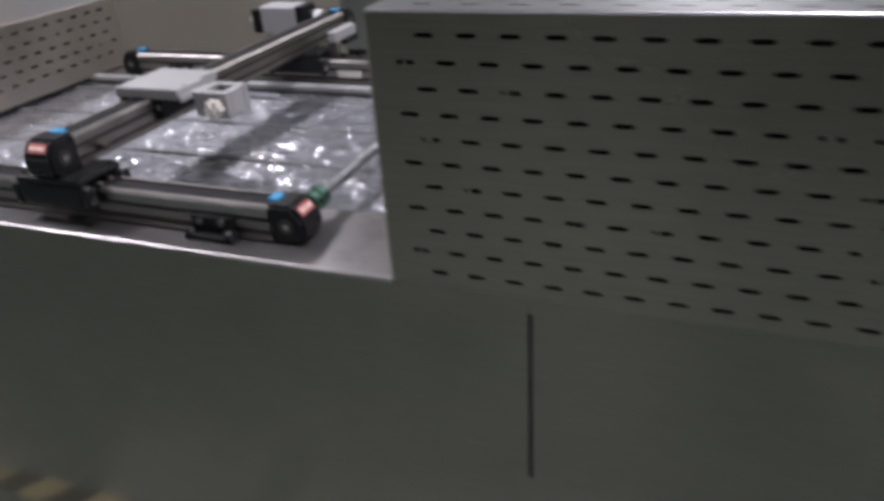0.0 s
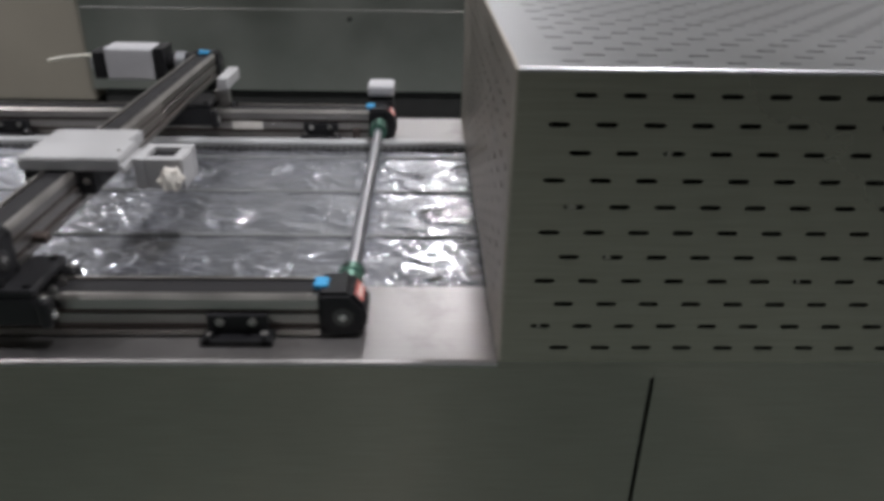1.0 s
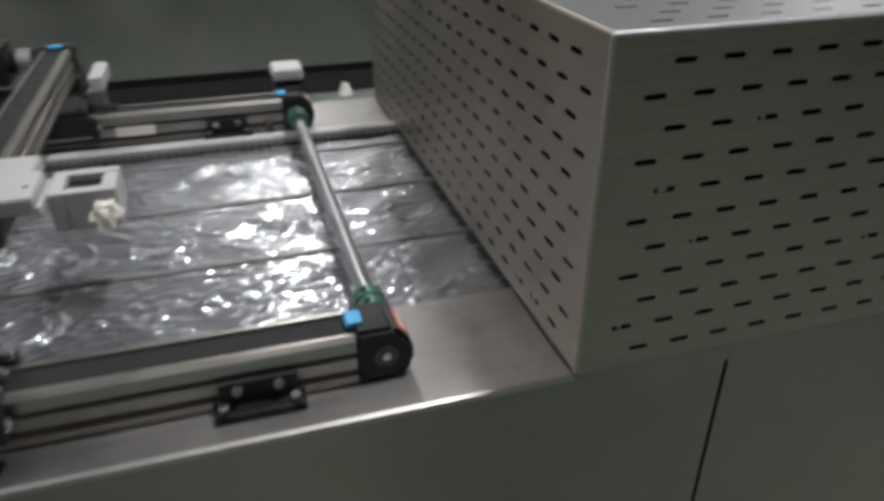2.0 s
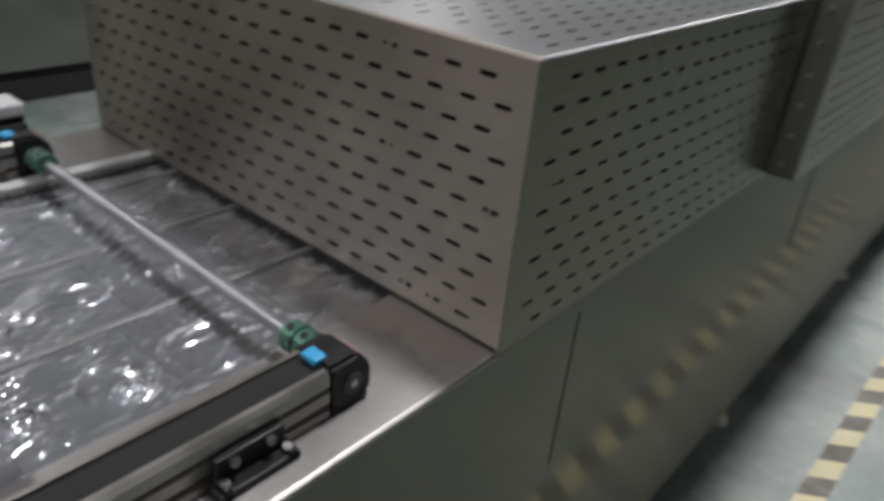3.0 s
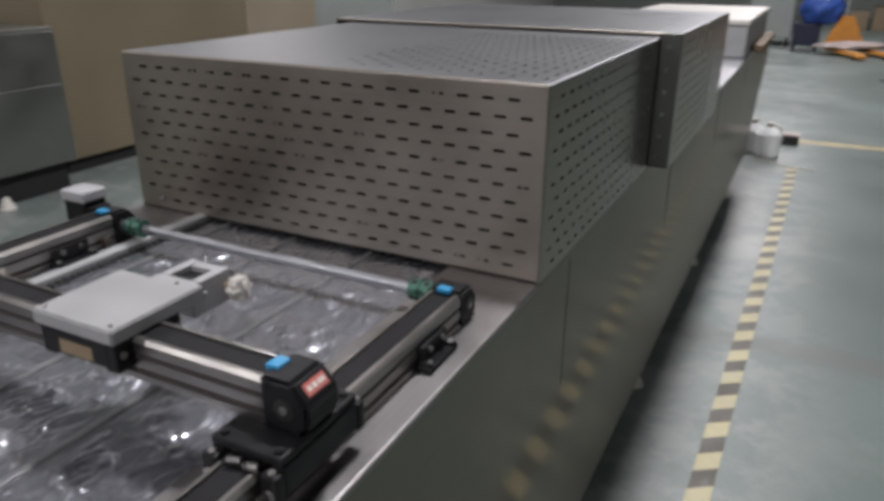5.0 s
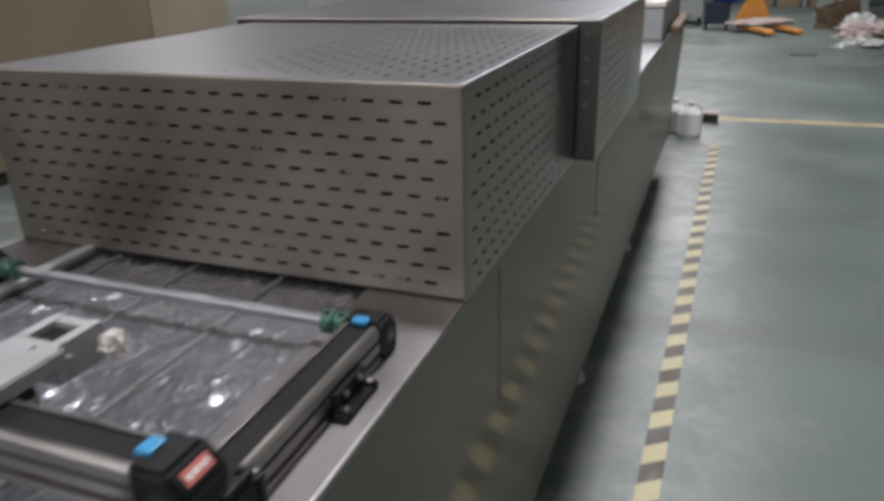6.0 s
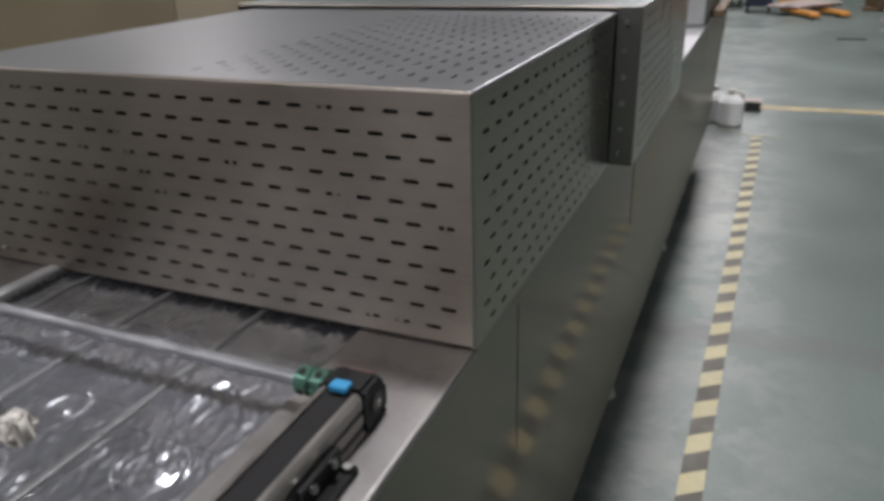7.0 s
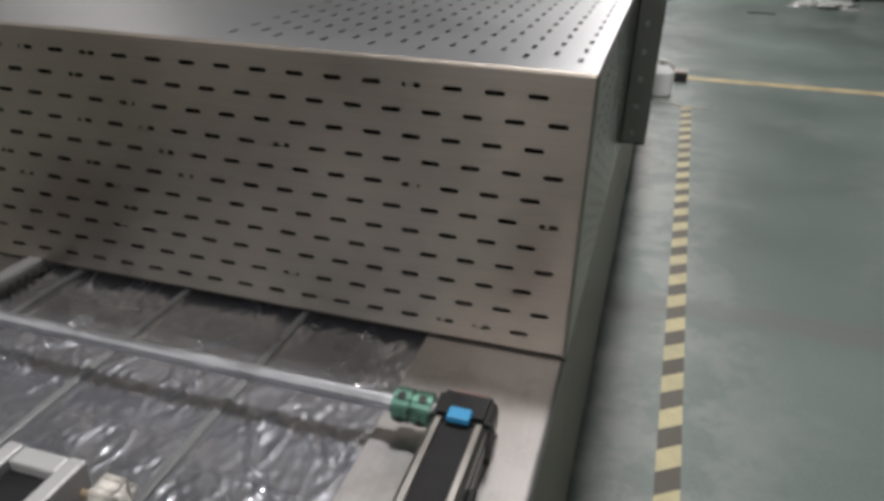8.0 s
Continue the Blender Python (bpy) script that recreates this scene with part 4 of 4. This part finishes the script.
def floor_clutter():
    j = jug()
    j.matrix_basis = pose(0.105, 5.30, 0, 0, 0, 8)
    k = copy_thing(j, pose(-0.03, 5.42, 0, 0, 0, 75))
    tagged(k, "white plastic jug standing close to the machine's end")
    bx = thing("dark_box", (0.25, 5.85, -T), "small dark brown box with pale lid on the floor", "box")
    part("body", box(0.19, 0.32, 5.80, 5.92, -T, -T + 0.075, 0.004), RUBBER, bx)
    part("lid", box(0.188, 0.322, 5.798, 5.922, -T + 0.076, -T + 0.092, 0.004), PINK, bx)
    pts = [(0.02 + 0.09 * i + 0.01 * math.sin(i), 5.12 - 0.035 * i + 0.03 * math.sin(i * 1.7), -T + 0.006) for i in range(6)]
    tagged(part("floor_cable", tube(pts, 0.005, sides=8), WIRE), "thin pale cable lying on the floor", "cable")


def white_hood():
    root = thing("pale_cover_box", (-0.3, 4.0, 0), "pale steel cover box standing on the rear table", "cover box")
    part("body", box(-0.75, -0.02, 3.38, 4.75, 0.0, 0.17, 0.004), GREY_PAINT, root)
    part("lid", box(-0.76, -0.01, 3.37, 4.76, 0.1705, 0.20, 0.006), WHITE_PLASTIC, root)
    part("seam", box(-0.70, -0.06, 3.378, 3.3795, 0.08, 0.084, 0), MACHINE_GREY, root)
    tagged(part("wooden_batten", box(-0.012, 0.05, 3.75, 4.7, 0.0005, 0.035, 0.004), WOOD), "orange-brown wooden batten on the rear table", "batten")


def pallet_truck():
    root = thing("pallet_truck", (0.95, 12.6, -T), "orange hand pallet truck with lowered forks", "pallet truck")
    # forks point towards +x and the camera's side
    ang = math.radians(-63)

    def spot(bm):
        bmesh.ops.rotate(bm, verts=bm.verts, cent=(0.0, 0.0, 0.0), matrix=Matrix.Rotation(ang, 3, "Z"))
        bmesh.ops.translate(bm, verts=bm.verts, vec=(0.70, 13.75, -T))
        return bm

    for s in (-0.25, 0.25):
        fork = prism([(0.05, 0.05), (1.0, 0.05), (1.12, 0.03), (1.12, 0.075), (1.0, 0.10), (0.05, 0.10)], "y", s - 0.08, s + 0.08, 0.008)
        fk = part("fork", spot(fork), ORANGE, root)
        part("roller", spot(rod((0.95, s - 0.05, 0.035), (0.95, s + 0.05, 0.035), 0.035, sides=16)), RUBBER, fk)
    body = prism([(-0.33, 0.12), (0.33, 0.12), (0.30, 0.24), (0.09, 0.62), (-0.09, 0.62), (-0.30, 0.24)], "x", -0.03, 0.05, 0.012)
    part("body_plate", spot(body), ORANGE, root)
    part("pump", spot(rod((-0.12, 0, 0.1), (-0.12, 0, 0.5), 0.06, sides=16)), RUBBER, root)
    part("wheel", spot(rod((-0.14, -0.08, 0.09), (-0.14, 0.08, 0.09), 0.09, sides=20)), RUBBER, root)
    part("handle", spot(tube([(-0.14, 0, 0.5), (-0.40, 0, 1.15), (-0.40, -0.15, 1.2), (-0.40, 0.15, 1.2)], 0.02)), ORANGE, root)
    wrap = bmesh.new()
    bmesh.ops.create_icosphere(wrap, subdivisions=3, radius=1)
    for v in wrap.verts:
        d = 1 + 0.25 * noise.noise(v.co * 2.2)
        v.co = (0.33 + v.co.x * 0.24 * d, v.co.y * 0.62 * d, 0.155 + max(v.co.z, -0.5) * 0.075 * d)
    w = spot(wrap)
    tagged(part("wrapped_sheet_stack", w, PINK), "low crumpled pile of pinkish wrapped sheets on the forks", "wrapped pile")


def blob(name, centre, size, material, label, category, seed, rough=0.35, sub=3):
    bm = bmesh.new()
    bmesh.ops.create_icosphere(bm, subdivisions=sub, radius=1)
    off = Vector((seed * 3.1, seed * 1.7, seed))
    for v in bm.verts:
        d = 1 + rough * noise.noise(v.co * 1.8 + off) + rough * 0.5 * noise.noise(v.co * 5 + off)
        v.co = (centre[0] + v.co.x * size[0] * d, centre[1] + v.co.y * size[1] * d, max(centre[2] + v.co.z * size[2] * d, -T + 0.001))
    return tagged(part(name, bm, material), label, category)


def far_end():
    pallet_truck()
    blob("covered_bundle", (0.28, 13.78, -T + 0.72), (0.36, 0.28, 0.27), BLUE_CLOTH, "bulky bundle under a blue cover sheet", "bundle", 3, 0.2)
    st = thing("bundle_stand", (0.25, 13.8, -T), "dark stand beneath the blue bundle", "stand")
    part("stand_body", box(-0.12, 0.32, 13.6, 13.95, -T + 0.1, -T + 0.48, 0.02), NAVY, st)
    for x in (-0.08, 0.27):
        for y in (13.64, 13.9):
            part("leg", rod((x, y, -T), (x, y, -T + 0.12), 0.025, sides=10), RUBBER, st)
    cab = thing("grey_cabinet", (-0.55, 14.9, -T), "grey machine cabinet on castors at the far end", "cabinet")
    part("body", box(-0.95, -0.18, 14.5, 15.4, -T + 0.14, -T + 1.35, 0.015), MACHINE_GREY, cab)
    part("top", box(-0.97, -0.16, 14.48, 15.42, -T + 1.352, -T + 1.40, 0.01), WHITE_PLASTIC, cab)
    for x in (-0.88, -0.25):
        for y in (14.58, 15.3):
            part("castor", rod((x - 0.02, y, -T + 0.07), (x + 0.02, y, -T + 0.07), 0.07, sides=16), RUBBER, cab)
    # crate with slats
    crate = thing("wooden_crate", (1.95, 14.1, -T), "brown wooden crate lying open on the floor", "crate")
    turn = Matrix.Translation((1.95, 14.1, 0)) @ Matrix.Rotation(math.radians(28), 4, "Z") @ Matrix.Rotation(math.radians(-14), 4, "Y")

    def turned(bm):
        bmesh.ops.transform(bm, matrix=turn, verts=bm.verts)
        return bm

    z = -T + 0.09
    part("crate_floor", turned(box(-0.27, 0.27, -0.2, 0.2, z, z + 0.02, 0.004)), WOOD, crate)
    for y in (-0.2, 0.18):
        for k in range(3):
            part("slat", turned(box(-0.27, 0.27, y, y + 0.02, z + 0.03 + k * 0.09, z + 0.11 + k * 0.09, 0.004)), WOOD, crate)
    for x in (-0.29, 0.27):
        part("side", turned(box(x, x + 0.02, -0.2, 0.2, z, z + 0.31, 0.004)), WOOD, crate)
    part("block", box(1.75, 2.15, 13.95, 14.25, -T, -T + 0.06, 0.004), WOOD, crate)
    # machine frames
    for x, y, w, d, h, lab in ((2.15, 16.9, 0.28, 0.30, 2.6, "grey square steel column at the far end"), (2.62, 16.4, 0.5, 0.4, 2.2, "grey upright machine cabinet at the far end")):
        c = thing("steel_column" if w < 0.3 else "upright_cabinet", (x, y, -T), lab, "column" if w < 0.3 else "cabinet")
        part("shaft", box(x - w / 2, x + w / 2, y - d / 2, y + d / 2, -T + 0.02, -T + h, 0.01), MACHINE_GREY, c)
        part("base_plate", box(x - w / 2 - 0.06, x + w / 2 + 0.06, y - d / 2 - 0.06, y + d / 2 + 0.06, -T, -T + 0.02, 0.003), MACHINE_GREY, c)
    tr = thing("steel_trestle", (3.0, 11.9, -T), "dark steel trestle frame beside the litter", "trestle")
    for a, b in (((2.68, 11.62, 0.0), (2.86, 11.9, 1.3)), ((3.3, 11.7, 0.0), (3.1, 11.9, 1.3)), ((2.86, 11.9, 1.3), (3.1, 11.9, 1.3)), ((2.76, 11.75, 0.5), (3.2, 11.82, 0.5)), ((2.9, 12.5, 0.0), (2.95, 11.95, 1.3))):
        part("bar", rod((a[0], a[1], a[2] - T), (b[0], b[1], b[2] - T), 0.035, sides=10), NAVY, tr)
    blob("crumpled_sheet", (2.35, 11.6, -T + 0.02), (0.42, 0.30, 0.07), POLY, "crumpled clear polythene lying on the floor", "packing waste", 5, 0.7, 4)
    blob("crumpled_sheet", (2.6, 12.9, -T + 0.06), (0.55, 0.35, 0.16), PINK, "heap of pinkish packing sheets on the floor", "packing waste", 8, 0.6, 4)
    blob("crumpled_sheet", (2.35, 13.3, -T + 0.10), (0.22, 0.2, 0.20), POLY, "white crumpled polythene bundle", "packing waste", 11, 0.6, 4)
    blob("white_sack", (3.25, 12.8, -T + 0.22), (0.25, 0.22, 0.26), WHITE_PLASTIC, "white plastic sack standing on the floor", "sack", 13, 0.25)
    # shelf and cartons by the end wall
    sh = thing("work_bench", (1.6, 19.2, -T), "long pale work bench by the far wall", "bench")
    part("bench_top", box(0.7, 3.2, 18.9, 19.5, -T + 0.80, -T + 0.84, 0.006), CARTON, sh)
    for x in (0.75, 1.9, 3.1):
        part("leg", box(x, x + 0.06, 18.95, 19.01, -T, -T + 0.80, 0.004), MACHINE_GREY, sh)
    for x, w, h in ((0.85, 0.4, 0.42), (1.35, 0.5, 0.55), (2.05, 0.35, 0.4), (2.5, 0.5, 0.5)):
        c = part("carton", box(x, x + w, 19.1, 19.45, -T, -T + h, 0.008), CARTON)
        tagged(c, "brown carton stored beneath the bench", "carton", "cartons")
    tagged(part("floor_mark", box(1.15, 1.5, 10.35, 10.42, -T, -T + 0.012, 0.003), RUBBER), "thin dark strip lying on the floor", "strip")


def far_cables():
    pts = [(-0.96 - 0.03 * i - 0.25 * math.sin(i * 0.3), -0.80 - 0.045 * i, 0.085 - 0.012 * i + 0.004 * math.sin(i)) for i in range(8)]
    tagged(part("motor_cable", tube(pts, 0.004, sides=8), WIRE), "thin white cable running from the beam motor", "cable")
    ch = thing("cable_chain", (-0.86, -0.86, 0), "black cable chain beyond the rear drive", "cable chain")
    for i in range(9):
        part("link", box(-0.875, -0.835, -1.02 + i * 0.03, -0.994 + i * 0.03, 0.002, 0.034, 0.004), BLACK, ch)


hall()
fixture = bay_fixture()
for i, (bx, by, watts) in enumerate(BAYS):
    if i:
        copy_thing(fixture, pose(bx, by, CEILING))
fixture.location = (BAYS[0][0], BAYS[0][1], CEILING)
other_machine()
tan_cabinets()
machine()
hoods()
flange()
trays_and_film()
drives()
gantry()
white_hood()
floor_clutter()
far_end()
far_cables()
floor_marks()
